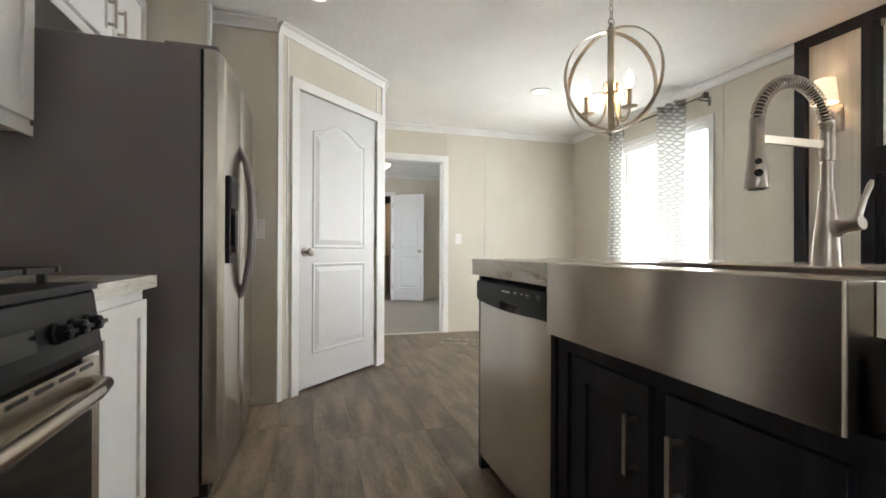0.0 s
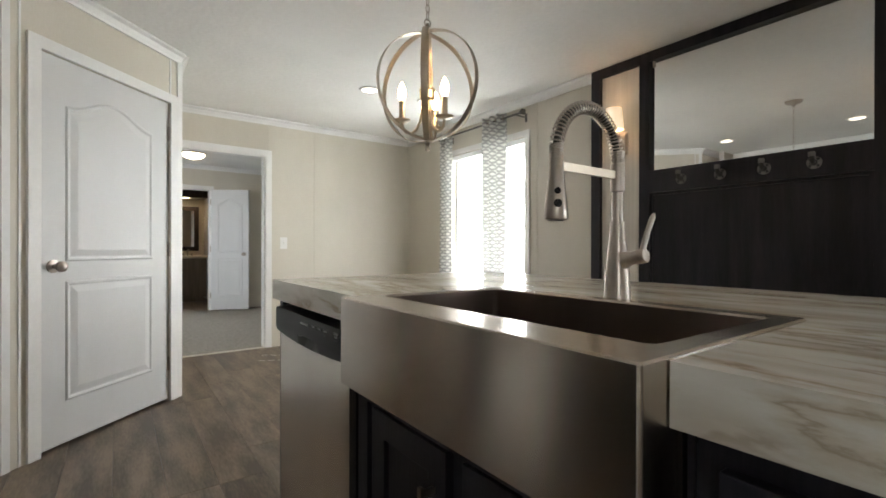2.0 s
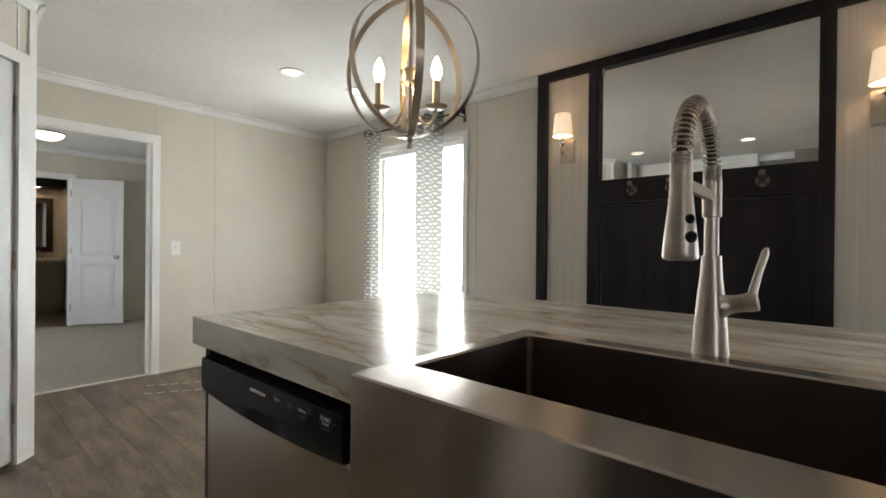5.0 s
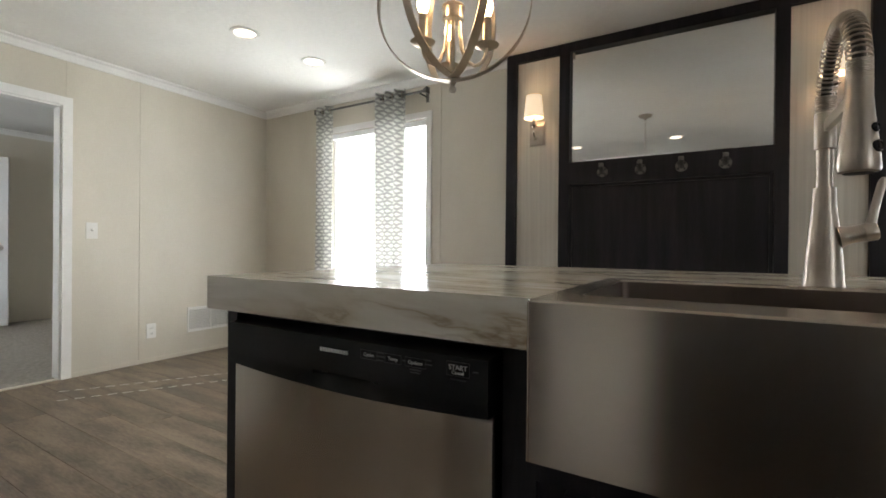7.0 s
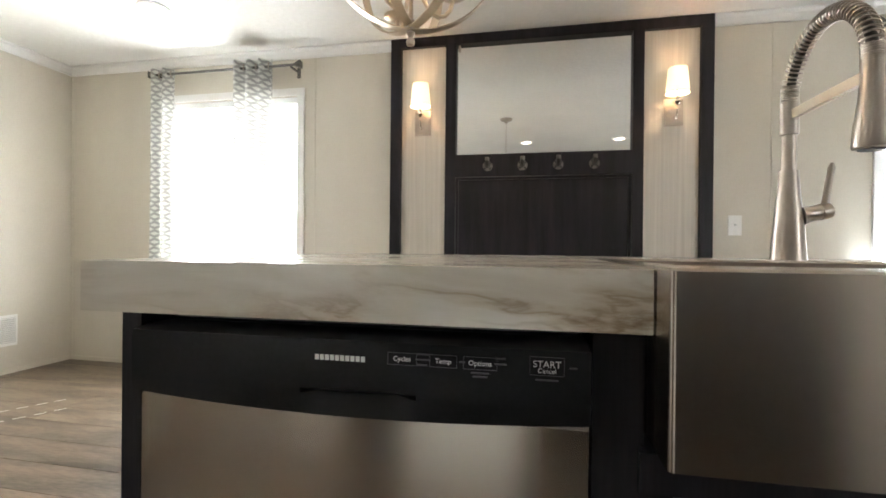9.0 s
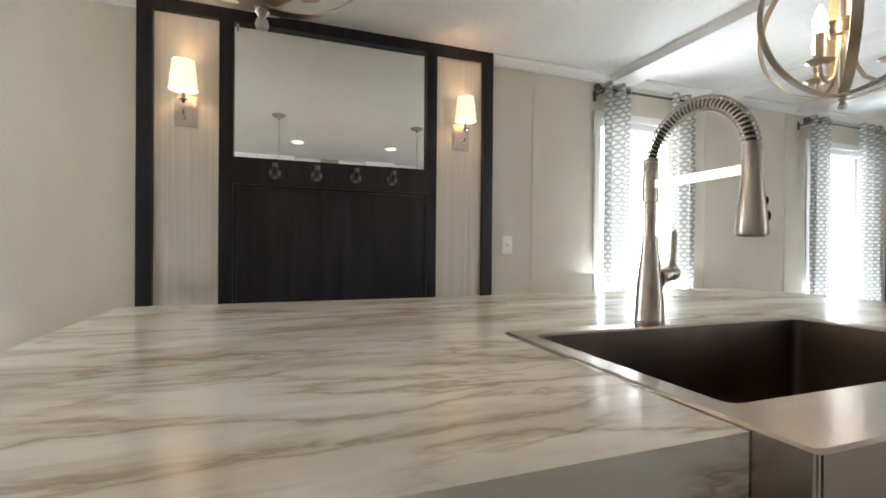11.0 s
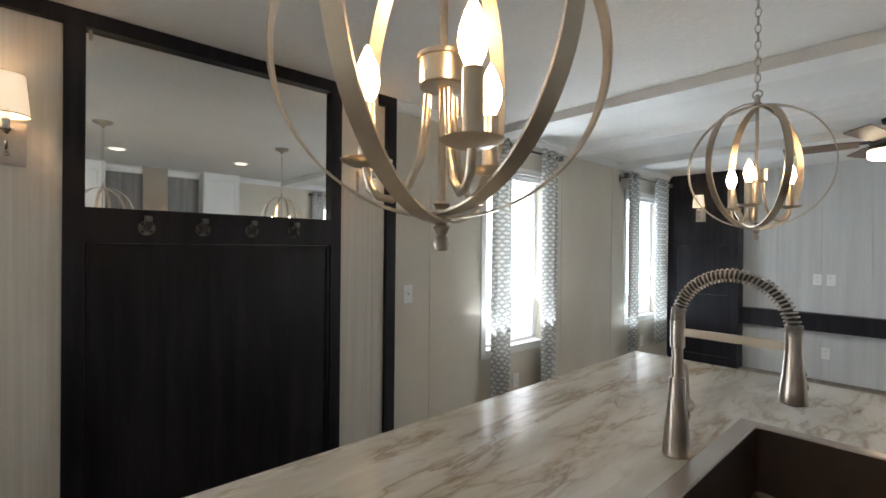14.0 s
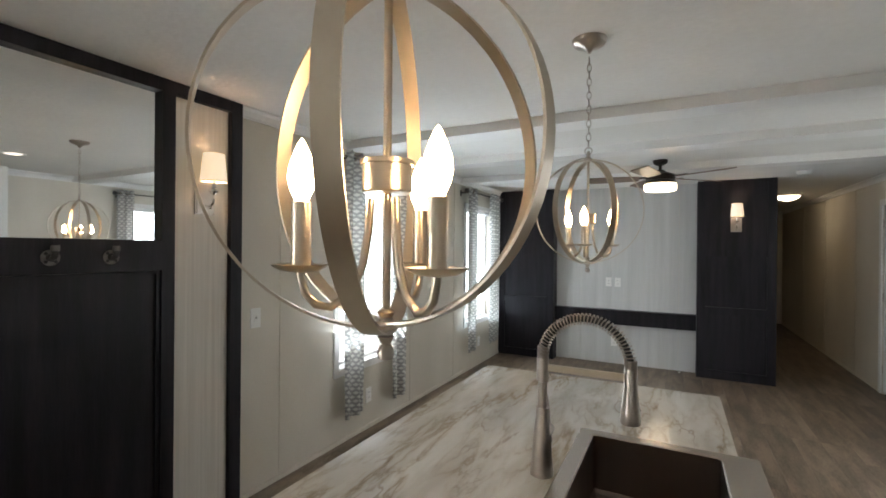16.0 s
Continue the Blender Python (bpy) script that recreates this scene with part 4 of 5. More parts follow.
def pipe_hook(y):
    ob = thing("coat_hook", "iron pipe coat hook with a round flange on dark wood", "hook", (XW - 0.045, y, 1.455), group="coat hooks on the rail")
    b2 = lathe([(0.031, 0), (0.031, 0.005), (0.029, 0.006), (0.017, 0.0072)], 24)
    part("collar", moved(lathe([(0.0165, 0.006), (0.0150, 0.020), (0.012, 0.021)], 20), Matrix.Rotation(radians(-90), 4, "Y")), ELBOW_IRON, ob, smooth=40)
    part("flange", moved(b2, Matrix.Rotation(radians(-90), 4, "Y")), HOOK_IRON, ob, smooth=30)
    part("elbow", tube([(-0.012, 0, 0), (-0.028, 0, 0.0), (-0.037, 0, 0.006), (-0.040, 0, 0.015), (-0.040, 0, 0.030)], 0.0115, 12), ELBOW_IRON, ob, smooth=50)
    part("cap", lathe([(0.0135, 0.026), (0.0145, 0.030), (0.0145, 0.046), (0.012, 0.049)], 16, (-0.040, 0, 0)), HOOK_IRON, ob, smooth=40)
    for a in range(4):
        an = radians(45 + 90 * a)
        b3 = lathe([(0.0068, 0), (0.0062, 0.001)], 8)
        part("screw", moved(b3, Matrix.Translation((-0.0062, 0.0225 * math.cos(an), 0.0225 * math.sin(an))) @ Matrix.Rotation(radians(-90), 4, "Y")), BLACK_MATT, ob)
    return ob


hook = pipe_hook(0.663)
for y in (0.447, 0.233, 0.022):
    copy_thing(hook, pose(XW - 0.045, y, 1.455))


def sconce(x, y, z, turn, mount):
    """A candle-arm wall lamp; its plate lies on the local plane x = 0 and it stands out towards -x."""
    ob = thing("wall_sconce", "polished nickel wall sconce with a lit white fabric shade", "wall lamp", (x, y, z), turn, group="wall sconces")
    part("back_plate", boxes((-0.010, 0, -0.052, 0.052, -0.078, 0.078), (-0.016, -0.010, -0.045, 0.045, -0.071, 0.071)), NICKEL, ob, bevel=0.002)
    part("arm", tube([(-0.014, 0, -0.03), (-0.035, 0, -0.036), (-0.06, 0, -0.034), (-0.078, 0, -0.018), (-0.08, 0, 0.0)], 0.005, 10), CHROME, ob, smooth=60)
    part("finial", lathe([(0.004, -0.052), (0.009, -0.047), (0.009, -0.040), (0.004, -0.036)], 12, (-0.05, 0, 0)), CHROME, ob, smooth=60)
    part("cup", lathe([(0.006, -0.008), (0.012, 0.0), (0.024, 0.010), (0.024, 0.013), (0.010, 0.015)], 20, (-0.08, 0, 0.03)), CHROME, ob, smooth=40)
    part("candle", lathe([(0.0105, 0.0), (0.0105, 0.085)], 16, (-0.08, 0, 0.04)), CHROME, ob, smooth=40)
    b2 = bmesh.new()
    lathe([(0.064, 0), (0.0635, 0.0), (0.050, 0.142), (0.0485, 0.142), (0.062, 0.001)], 32, (-0.08, 0, 0.088), b2, close=False)
    part("shade", b2, SHADE, ob, "lit white fabric shade", smooth=50)
    b2 = bmesh.new()
    lathe([(0.0645, -0.001), (0.0645, 0.004), (0.0632, 0.004)], 32, (-0.08, 0, 0.088), b2, close=False)
    part("shade_trim", b2, NICKEL, ob)
    part("bulb", lathe([(0.009, 0.0), (0.016, 0.02), (0.013, 0.04), (0.003, 0.06)], 14, (-0.08, 0, 0.127)), SCONCE_BULB, ob, "lit bulb", smooth=60)
    return ob


sc = sconce(XW - 0.014, 1.089, 1.746, 0, None)
copy_thing(sc, pose(XW - 0.014, -0.421, 1.746))
copy_thing(sc, pose(0.618, SOUTH + 0.2005, 1.792, 0, 0, -90))
copy_thing(sc, pose(3.03, SOUTH + 0.2005, 1.80, 0, 0, -90))


# ---- chandeliers ----
def chandelier(x, y, zc, ring, arm_turn, R=0.196):
    ob = thing("orb_chandelier", "satin nickel orb chandelier with three lit candle bulbs on a chain", "chandelier", (x, y, 0), group="chandeliers over the island")
    part("canopy", lathe([(0.006, -0.05), (0.012, -0.04), (0.02, -0.032), (0.055, -0.02), (0.064, -0.006), (0.064, 0)], 28, (0, 0, CEIL)), NICKEL, ob, smooth=40)
    for k, (az, r) in enumerate(((ring, R - 0.002), (ring + 60, R + 0.003), (ring + 120, R - 0.007))):
        b2 = bmesh.new()
        n, wd, th = 72, 0.0105, 0.0014
        rr = []
        for i in range(n):
            a = 2 * math.pi * i / n
            rr.append([b2.verts.new((rad * math.cos(a), off, rad * math.sin(a))) for rad, off in ((r + th, -wd), (r + th, wd), (r - th, wd), (r - th, -wd))])
        for i in range(n):
            p_, q_ = rr[i], rr[(i + 1) % n]
            for j_ in range(4):
                b2.faces.new((p_[j_], p_[(j_ + 1) % 4], q_[(j_ + 1) % 4], q_[j_]))
        part("band", moved(b2, Matrix.Translation((0, 0, zc)) @ Matrix.Rotation(radians(az), 4, "Z")), NICKEL_SATIN, ob, "flat nickel ring band", smooth=30)
    part("stem", lathe([(0.0048, zc - R), (0.0048, zc + R + 0.02)], 14), NICKEL_SATIN, ob, smooth=50)
    part("finial", lathe([(0.003, -0.036), (0.008, -0.034), (0.0098, -0.028), (0.008, -0.021), (0.005, -0.018), (0.008, -0.012), (0.010, -0.009), (0.006, -0.006), (0.011, -0.004), (0.011, 0.004), (0.007, 0.012), (0.010, 0.018), (0.005, 0.022)], 18, (0, 0, zc - R)), NICKEL, ob, "turned nickel finial", smooth=50)
    part("hub", lathe([(0.010, -0.018), (0.026, -0.018), (0.028, -0.016), (0.028, 0.012), (0.030, 0.013), (0.030, 0.018), (0.012, 0.019)], 26, (0, 0, zc - 0.028)), NICKEL_SATIN, ob, smooth=40)
    part("top_cap", lathe([(0.016, 0.0), (0.016, 0.004), (0.008, 0.010), (0.006, 0.03), (0.004, 0.034)], 18, (0, 0, zc + R - 0.002)), NICKEL, ob, smooth=40)
    top_ring = [(0.013 * math.cos(2 * math.pi * k / 20), 0, zc + R + 0.033 + 0.013 * math.sin(2 * math.pi * k / 20)) for k in range(20)]
    part("loop", tube(top_ring, 0.0022, 8, closed=True), NICKEL, ob, smooth=60)
    for k in range(3):
        az = radians(arm_turn + 120 * k)
        dx, dy = math.cos(az), math.sin(az)
        pts = []
        for u, h in ((0.018, -0.04), (0.020, -0.075), (0.026, -0.115), (0.040, -0.145), (0.060, -0.160), (0.076, -0.157), (0.087, -0.145), (0.092, -0.125), (0.092, -0.118)):
            pts.append((dx * u, dy * u, zc + h - 0.012))
        arm = part("arm", tube(pts, 0.0048, 10), NICKEL_SATIN, ob, "curved nickel arm", smooth=60)
        cx, cy = dx * 0.092, dy * 0.092
        part("drip_pan", lathe([(0.006, -0.004), (0.020, -0.002), (0.030, 0.003), (0.031, 0.005), (0.020, 0.002), (0.010, 0.003)], 24, (cx, cy, zc - 0.130)), NICKEL_SATIN, arm, smooth=40)
        part("candle_sleeve", lathe([(0.0105, 0.0), (0.0105, 0.070), (0.0085, 0.071)], 18, (cx, cy, zc - 0.128)), NICKEL_SATIN, arm, smooth=40)
        part("bulb", lathe([(0.0065, 0.0), (0.0075, 0.004), (0.0125, 0.015), (0.0150, 0.027), (0.0135, 0.040), (0.0085, 0.055), (0.0035, 0.066), (0.001, 0.070)], 18, (cx, cy, zc - 0.059)), BULB, arm, "lit candle bulb", smooth=60)
    # chain
    z = zc + R + 0.045
    k = 0
    while z < CEIL - 0.07:
        link = []
        for i in range(16):
            a = 2 * math.pi * i / 16
            u, v = 0.0075 * math.cos(a), 0.0165 * math.sin(a)
            link.append(((u, 0, z + 0.014 + v) if k % 2 else (0, u, z + 0.014 + v)))
        part("chain_link", tube(link, 0.0015, 6, closed=True), NICKEL, ob, smooth=60)
        z += 0.0262
        k += 1
    return ob


chandelier(1.499, 0.656, 1.612, 52.5, 36)
chandelier(1.510, -0.692, 1.650, 6.0, 91.5)


# ---- refrigerator and kitchen run along the west wall ----
fr = thing("refrigerator", "stainless side-by-side refrigerator with grey sides and an ice dispenser", "refrigerator")
FY0, FY1, FH = 0.955, 1.85, 1.678
part("case", boxes((WEST + 0.04, 0.0, FY0, FY1, FLOOR + 0.02, FH)), FRIDGE_GREY, fr, "dark grey painted case", bevel=0.006)


def bowed_door(y0, y1, z0, z1, x0=0.012, x1=0.070, bow=0.016, n=10):
    """A refrigerator door, gently bowed outwards and rounded at its edges."""
    bm = bmesh.new()
    rows = []
    cy, half = (FY0 + FY1) / 2, (FY1 - FY0) / 2
    ys = [y0 + (y1 - y0) * k / n for k in range(n + 1)]
    for y in ys:
        edge = min(y - y0, y1 - y)
        rnd = 0.012 * max(0.0, 1 - edge / 0.03) ** 2
        x = x1 + bow * (1 - ((y - cy) / half) ** 2) - rnd
        rows.append([bm.verts.new(p) for p in ((x0, y, z0), (x - 0.008, y, z0), (x, y, z0 + 0.012), (x, y, z1 - 0.012), (x - 0.008, y, z1), (x0, y, z1))])
    for a, b in zip(rows, rows[1:]):
        for k in range(6):
            bm.faces.new((a[k], b[k], b[(k + 1) % 6], a[(k + 1) % 6]))
    bm.faces.new(rows[0]), bm.faces.new(rows[-1][::-1])
    return bm


SPLIT = 1.335
d_l = part("door", bowed_door(FY0, SPLIT - 0.003, 0.11, FH - 0.004), STEEL_V, fr, "brushed stainless freezer door", smooth=35)
d_r = part("door", bowed_door(SPLIT + 0.003, FY1, 0.11, FH - 0.004), STEEL_V, fr, "brushed stainless fridge door", smooth=35)
part("gasket", boxes((0.0, 0.012, FY0 + 0.004, FY1 - 0.004, 0.11, FH - 0.006)), BLACK, fr)
part("grille", boxes((-0.02, 0.03, FY0 + 0.01, FY1 - 0.01, FLOOR + 0.008, 0.105)), BLACK, fr, "black plastic toe grille")
for y in (FY0 + 0.10, FY1 - 0.10):
    part("hinge_cover", moved(boxes((-0.12, 0.058, -0.085, 0.085, 0, 0.018)), Matrix.Translation((0, y, FH))), FRIDGE_GREY, fr, "grey plastic hinge cover", bevel=0.007)
for dr, y, lab in ((d_l, SPLIT - 0.04, "curved steel handle"), (d_r, SPLIT + 0.04, "curved steel handle")):
    pts = [(0.080, y, 0.74), (0.104, y, 0.80), (0.125, y, 0.92), (0.132, y, 1.07), (0.125, y, 1.22), (0.104, y, 1.34), (0.080, y, 1.40)]
    part("handle", tube(pts, [0.009, 0.012, 0.0125, 0.013, 0.0125, 0.012, 0.009], 10), FRIDGE_GREY, dr, lab, smooth=60)
part("dispenser", boxes((0.072, 0.086, 1.035, 1.235, 0.90, 0.93), (0.072, 0.086, 1.035, 1.050, 0.93, 1.235), (0.072, 0.086, 1.220, 1.235, 0.93, 1.235), (0.072, 0.089, 1.050, 1.220, 1.115, 1.235), (0.060, 0.0885, 1.06, 1.21, 0.93, 0.94)), BLACK, d_l, "black ice and water dispenser", bevel=0.003)
part("dispenser_recess", boxes((0.0835, 0.0855, 1.05, 1.22, 0.93, 1.115)), DARK_GLASS, d_l)
part("paddle", boxes((0.0856, 0.094, 1.11, 1.16, 0.97, 1.09)), BLACK, d_l, bevel=0.003)

single("fridge_end_panel", boxes((WEST, -0.165, 1.885, 1.905, 0, CEIL - 0.002)), WALL, "beige end panel beside the refrigerator", "panel", bevel=0.001)
single("fridge_end_trim", boxes((-0.165, -0.150, 1.872, 1.918, 0, CEIL - 0.002)), TRIM, "white edge trim of the refrigerator panel", "trim", bevel=0.002)


def base_cabinet(name, y0, y1, label, hinge_handle):
    ob = thing(name, label, "cabinet")
    part("body", boxes((WEST + 0.01, -0.150, y0, y1, 0.10, 0.826), (WEST + 0.01, -0.21, y0 + 0.01, y1 - 0.01, 0.0, 0.10)), CAB_WHITE, ob, bevel=0.002)
    shaker_door(ob, -0.150, y0 + 0.02, y1 - 0.02, 0.12, 0.79, rail=0.055, material=CAB_WHITE, handle=hinge_handle, facing=1)
    return ob


base_cabinet("base_cabinet", 0.402, 0.872, "white shaker base cabinet between range and refrigerator", (0.45, 0.60, 0.73))
base_cabinet("base_cabinet", -0.96, -0.398, "white shaker base cabinet beside the range", (-0.45, 0.60, 0.73))
single("wall_worktop", boxes((WEST, -0.112, 0.397, 0.885, 0.827, 0.868)), MARBLE, "cream marble-look laminate worktop beside the range", "worktop", bevel=0.003)
single("wall_worktop", boxes((WEST, -0.112, -0.975, -0.392, 0.827, 0.868)), MARBLE, "cream marble-look laminate worktop beside the range", "worktop", bevel=0.003)
single("backsplash", boxes((WEST, WEST + 0.006, -0.50, 0.47, 0.868, CEIL - 0.075)), TILE_GREY, "grey linear-grain backsplash panel behind the range", "backsplash")

# range
rg = thing("range", "stainless gas range with black control panel and grates", "range")
RY0, RY1 = -0.385, 0.385
part("body", boxes((WEST + 0.02, -0.115, RY0, RY1, 0.03, 0.862)), BLACK, rg, bevel=0.004)
part("cooktop", boxes((WEST + 0.02, -0.088, RY0 - 0.003, RY1 + 0.003, 0.862, 0.878)), BLACK, rg, "black enamel cooktop", bevel=0.005)
bm = bmesh.new()
prof = [(-0.115, 0.722), (-0.080, 0.722), (-0.078, 0.74), (-0.094, 0.855), (-0.100, 0.861), (-0.115, 0.861)]
ends = [[bm.verts.new((x, y, z)) for x, z in prof] for y in (RY0, RY1)]
for k in range(6):
    bm.faces.new((ends[0][k], ends[0][(k + 1) % 6], ends[1][(k + 1) % 6], ends[1][k]))
bm.faces.new(ends[0]), bm.faces.new(ends[1][::-1])
cp = part("control_panel", bm, BLACK, rg, "sloped black glass control panel", bevel=0.003)
for y in (0.33, 0.265, 0.20, -0.20, -0.27):
    b2 = lathe([(0.021, 0), (0.021, 0.006), (0.017, 0.009), (0.015, 0.026), (0.012, 0.028)], 20)
    box(b2, -0.004, 0.004, -0.017, 0.017, 0.02, 0.033)
    part("knob", moved(b2, Matrix.Translation((-0.084, y, 0.79)) @ Matrix.Rotation(radians(82), 4, "Y")), BLACK, cp, "black burner knob", smooth=40)
part("display", moved(boxes((0, 0.002, 0.02, 0.14, -0.022, 0.022)), Matrix.Translation((-0.0855, 0.0, 0.79)) @ Matrix.Rotation(radians(-8), 4, "Y")), DARK_GLASS, cp)
od = part("oven_door", boxes((-0.115, -0.080, RY0 + 0.004, RY1 - 0.004, 0.235, 0.710)), STEEL_V, rg, "stainless oven door", bevel=0.005)
part("window", boxes((-0.0795, -0.076, RY0 + 0.05, RY1 - 0.05, 0.27, 0.60)), DARK_GLASS, od, "dark glass oven window", bevel=0.002)
part("handle", tube([(-0.082, RY0 + 0.03, 0.655), (-0.052, RY0 + 0.05, 0.655), (-0.040, RY0 + 0.12, 0.655), (-0.034, 0, 0.655), (-0.040, RY1 - 0.12, 0.655), (-0.052, RY1 - 0.05, 0.655), (-0.082, RY1 - 0.03, 0.655)], 0.0165, 14), STEEL, od, "wide bowed steel handle", smooth=60)
for k in range(9):
    y = -0.32 + k * 0.08
    part("vent_slot", boxes((-0.0799, -0.0785, y - 0.028, y + 0.028, 0.694, 0.702)), BLACK_MATT, od)
part("drawer", boxes((-0.115, -0.082, RY0 + 0.004, RY1 - 0.004, 0.05, 0.225)), STEEL_V, rg, "stainless storage drawer", bevel=0.005)
for yc in (-0.25, 0.0, 0.25):
    bm = bmesh.new()
    for dy in (-0.115, 0.0, 0.115):
        box(bm, WEST + 0.10, -0.15, yc + dy - 0.006, yc + dy + 0.006, 0.902, 0.914)
    for x in (WEST + 0.10, -0.60, -0.46, -0.32, -0.162):
        box(bm, x - 0.006, x + 0.006, yc - 0.115, yc + 0.115, 0.9, 0.912)
    for x in (WEST + 0.12, -0.18):
        for dy in (-0.109, 0.109):
            box(bm, x - 0.008, x + 0.008, yc + dy - 0.006, yc + dy + 0.006, 0.8785, 0.905)
    part("grate", bm, BLACK_MATT, rg, "black cast iron grate")
    for x in (-0.61, -0.29):
        part("burner", lathe([(0.045, 0), (0.045, 0.008), (0.03, 0.010), (0.03, 0.018), (0.01, 0.019)], 20, (x, yc, 0.8785)), BLACK_MATT, rg)


def wall_cabinet(y0, y1, z0, z1, label, doors, x=-0.47, name="wall_cabinet"):
    ob = thing(name, label, "cabinet")
    part("body", boxes((WEST, x, y0, y1, z0, z1)), CAB_WHITE, ob, bevel=0.002)
    part("bottom_rail", boxes((x - 0.002, x + 0.008, y0 - 0.003, y1 + 0.003, z0 - 0.012, z0 + 0.020)), CAB_WHITE, ob, bevel=0.002)
    for a, b, h in doors:
        shaker_door(ob, x, a, b, z0 + 0.035, z1 - 0.05, rail=0.055, material=CAB_WHITE, handle=h, facing=1)
    return ob


wall_cabinet(0.47, 0.895, 1.32, CEIL - 0.003, "white shaker wall cabinet with a bar pull", [(0.485, 0.88, (0.535, 1.43, 1.56))])
wall_cabinet(-0.935, -0.51, 1.32, CEIL - 0.003, "white shaker wall cabinet beside the hood", [(-0.92, -0.525, (-0.575, 1.43, 1.56))])
wall_cabinet(0.90, 1.88, 1.80, CEIL - 0.003, "white shaker cabinet over the refrigerator", [(0.915, 1.45, (1.405, 1.90, 2.02)), (1.46, 1.865, (1.505, 1.90, 2.02))])
single("trim_range_cornice", boxes((WEST, WEST + 0.03, -0.51, -0.14, CEIL - 0.075, CEIL - 0.002), (WEST, WEST + 0.03, 0.12, 0.47, CEIL - 0.075, CEIL - 0.002)), TRIM, "white crown above the backsplash", "trim", kind="structure")
hood = thing("range_hood", "stainless chimney range hood", "range hood")
part("chimney", boxes((WEST, -0.53, -0.135, 0.115, 1.75, CEIL - 0.002)), STEEL_V, hood, bevel=0.003)
bm = bmesh.new()
lo = [bm.verts.new(p) for p in ((WEST, -0.37, 1.62), (-0.32, -0.37, 1.62), (-0.32, 0.37, 1.62), (WEST, 0.37, 1.62))]
lo2 = [bm.verts.new(p) for p in ((WEST, -0.37, 1.66), (-0.32, -0.37, 1.66), (-0.32, 0.37, 1.66), (WEST, 0.37, 1.66))]
hi = [bm.verts.new(p) for p in ((WEST, -0.15, 1.77), (-0.51, -0.15, 1.77), (-0.51, 0.13, 1.77), (WEST, 0.13, 1.77))]
for a, b in ((lo, lo2), (lo2, hi)):
    for k in range(4):
        bm.faces.new((a[k], a[(k + 1) % 4], b[(k + 1) % 4], b[k]))
bm.faces.new(lo[::-1]), bm.faces.new(hi)
part("canopy", bm, STEEL, hood, bevel=0.003)


# ---- living area feature wall ----
SF = SOUTH
for k, (x0, x1) in enumerate(((0.992, 1.175), (1.178, 1.56), (1.563, 1.94), (1.943, 2.32), (2.323, 2.640))):
    single("wall_south_panel", boxes((x0, x1, SF, SF + 0.012, 0.02, CEIL - 0.002)), LIVING_PANEL, "pale grey linear-grain wall panel", "wall panel", bevel=0.002, kind="structure")


def feature_column(x0, x1):
    """A charcoal panelled column: frame boards with two recessed fields below a plain head."""
    ob = thing("panelled_column", "charcoal-stained panelled column with a sconce", "wall panel", group="dark columns of the living area")
    yb, yf = SF, SF + 0.20
    part("core", boxes((x0, x1, yb, yf - 0.024, 0, CEIL - 0.002)), NAVY, ob)
    st = 0.085
    part("stile", boxes((x0, x0 + st, yf - 0.024, yf, 0, CEIL - 0.002)), NAVY, ob, bevel=0.002)
    part("stile", boxes((x1 - st, x1, yf - 0.024, yf, 0, CEIL - 0.002)), NAVY, ob, bevel=0.002)
    for z0, z1 in ((0, 0.15), (0.785, 0.865), (1.44, 1.515)):
        part("rail", boxes((x0 + st, x1 - st, yf - 0.024, yf, z0, z1)), NAVY, ob, bevel=0.002)
    part("head_board", boxes((x0 + st, x1 - st, yf - 0.024, yf - 0.006, 1.515, CEIL - 0.002)), NAVY, ob, bevel=0.002)
    return ob


feature_column(0.245, 0.992)
feature_column(2.640, WALL_X - 0.003)
mant = thing("mantel_shelf", "charcoal-stained floating mantel shelf", "shelf")
part("top_board", boxes((0.994, 2.638, SF + 0.012, SF + 0.12, 0.715, 0.742)), NAVY, mant, bevel=0.003)
part("apron", boxes((0.994, 2.638, SF + 0.012, SF + 0.105, 0.560, 0.715)), NAVY, mant, bevel=0.003)


# ---- electrical plates, register ----
def plate(name, label, category, m, kind="switch", w=0.07, h=0.115):
    """A wall plate in a local frame: x across, z up, its face towards -y."""
    ob = thing(name, label, category)
    ob.matrix_world = m
    part("cover", boxes((-w / 2, w / 2, -0.006, 0, -h / 2, h / 2)), PLASTIC, ob, bevel=0.002)
    if kind == "switch":
        part("collar", boxes((-0.012, 0.012, -0.008, -0.006, -0.02, 0.02)), PLASTIC, ob)
        part("toggle", moved(boxes((-0.005, 0.005, -0.016, 0, -0.006, 0.006)), Matrix.Translation((0, -0.007, 0)) @ Matrix.Rotation(radians(-25), 4, "X")), PLASTIC, ob, bevel=0.001)
    else:
        for z in (-0.021, 0.021):
            part("receptacle", boxes((-0.016, 0.016, -0.0085, -0.006, z - 0.014, z + 0.014)), PLASTIC, ob, bevel=0.002)
            part("slot", boxes((-0.008, -0.0055, -0.0088, -0.0084, z - 0.004, z + 0.007), (0.0055, 0.008, -0.0088, -0.0084, z - 0.004, z + 0.007)), BLACK_MATT, ob)
    return ob


def on_east(y, z):
    return pose(WALL_X, y, z, 0, 0, -90)


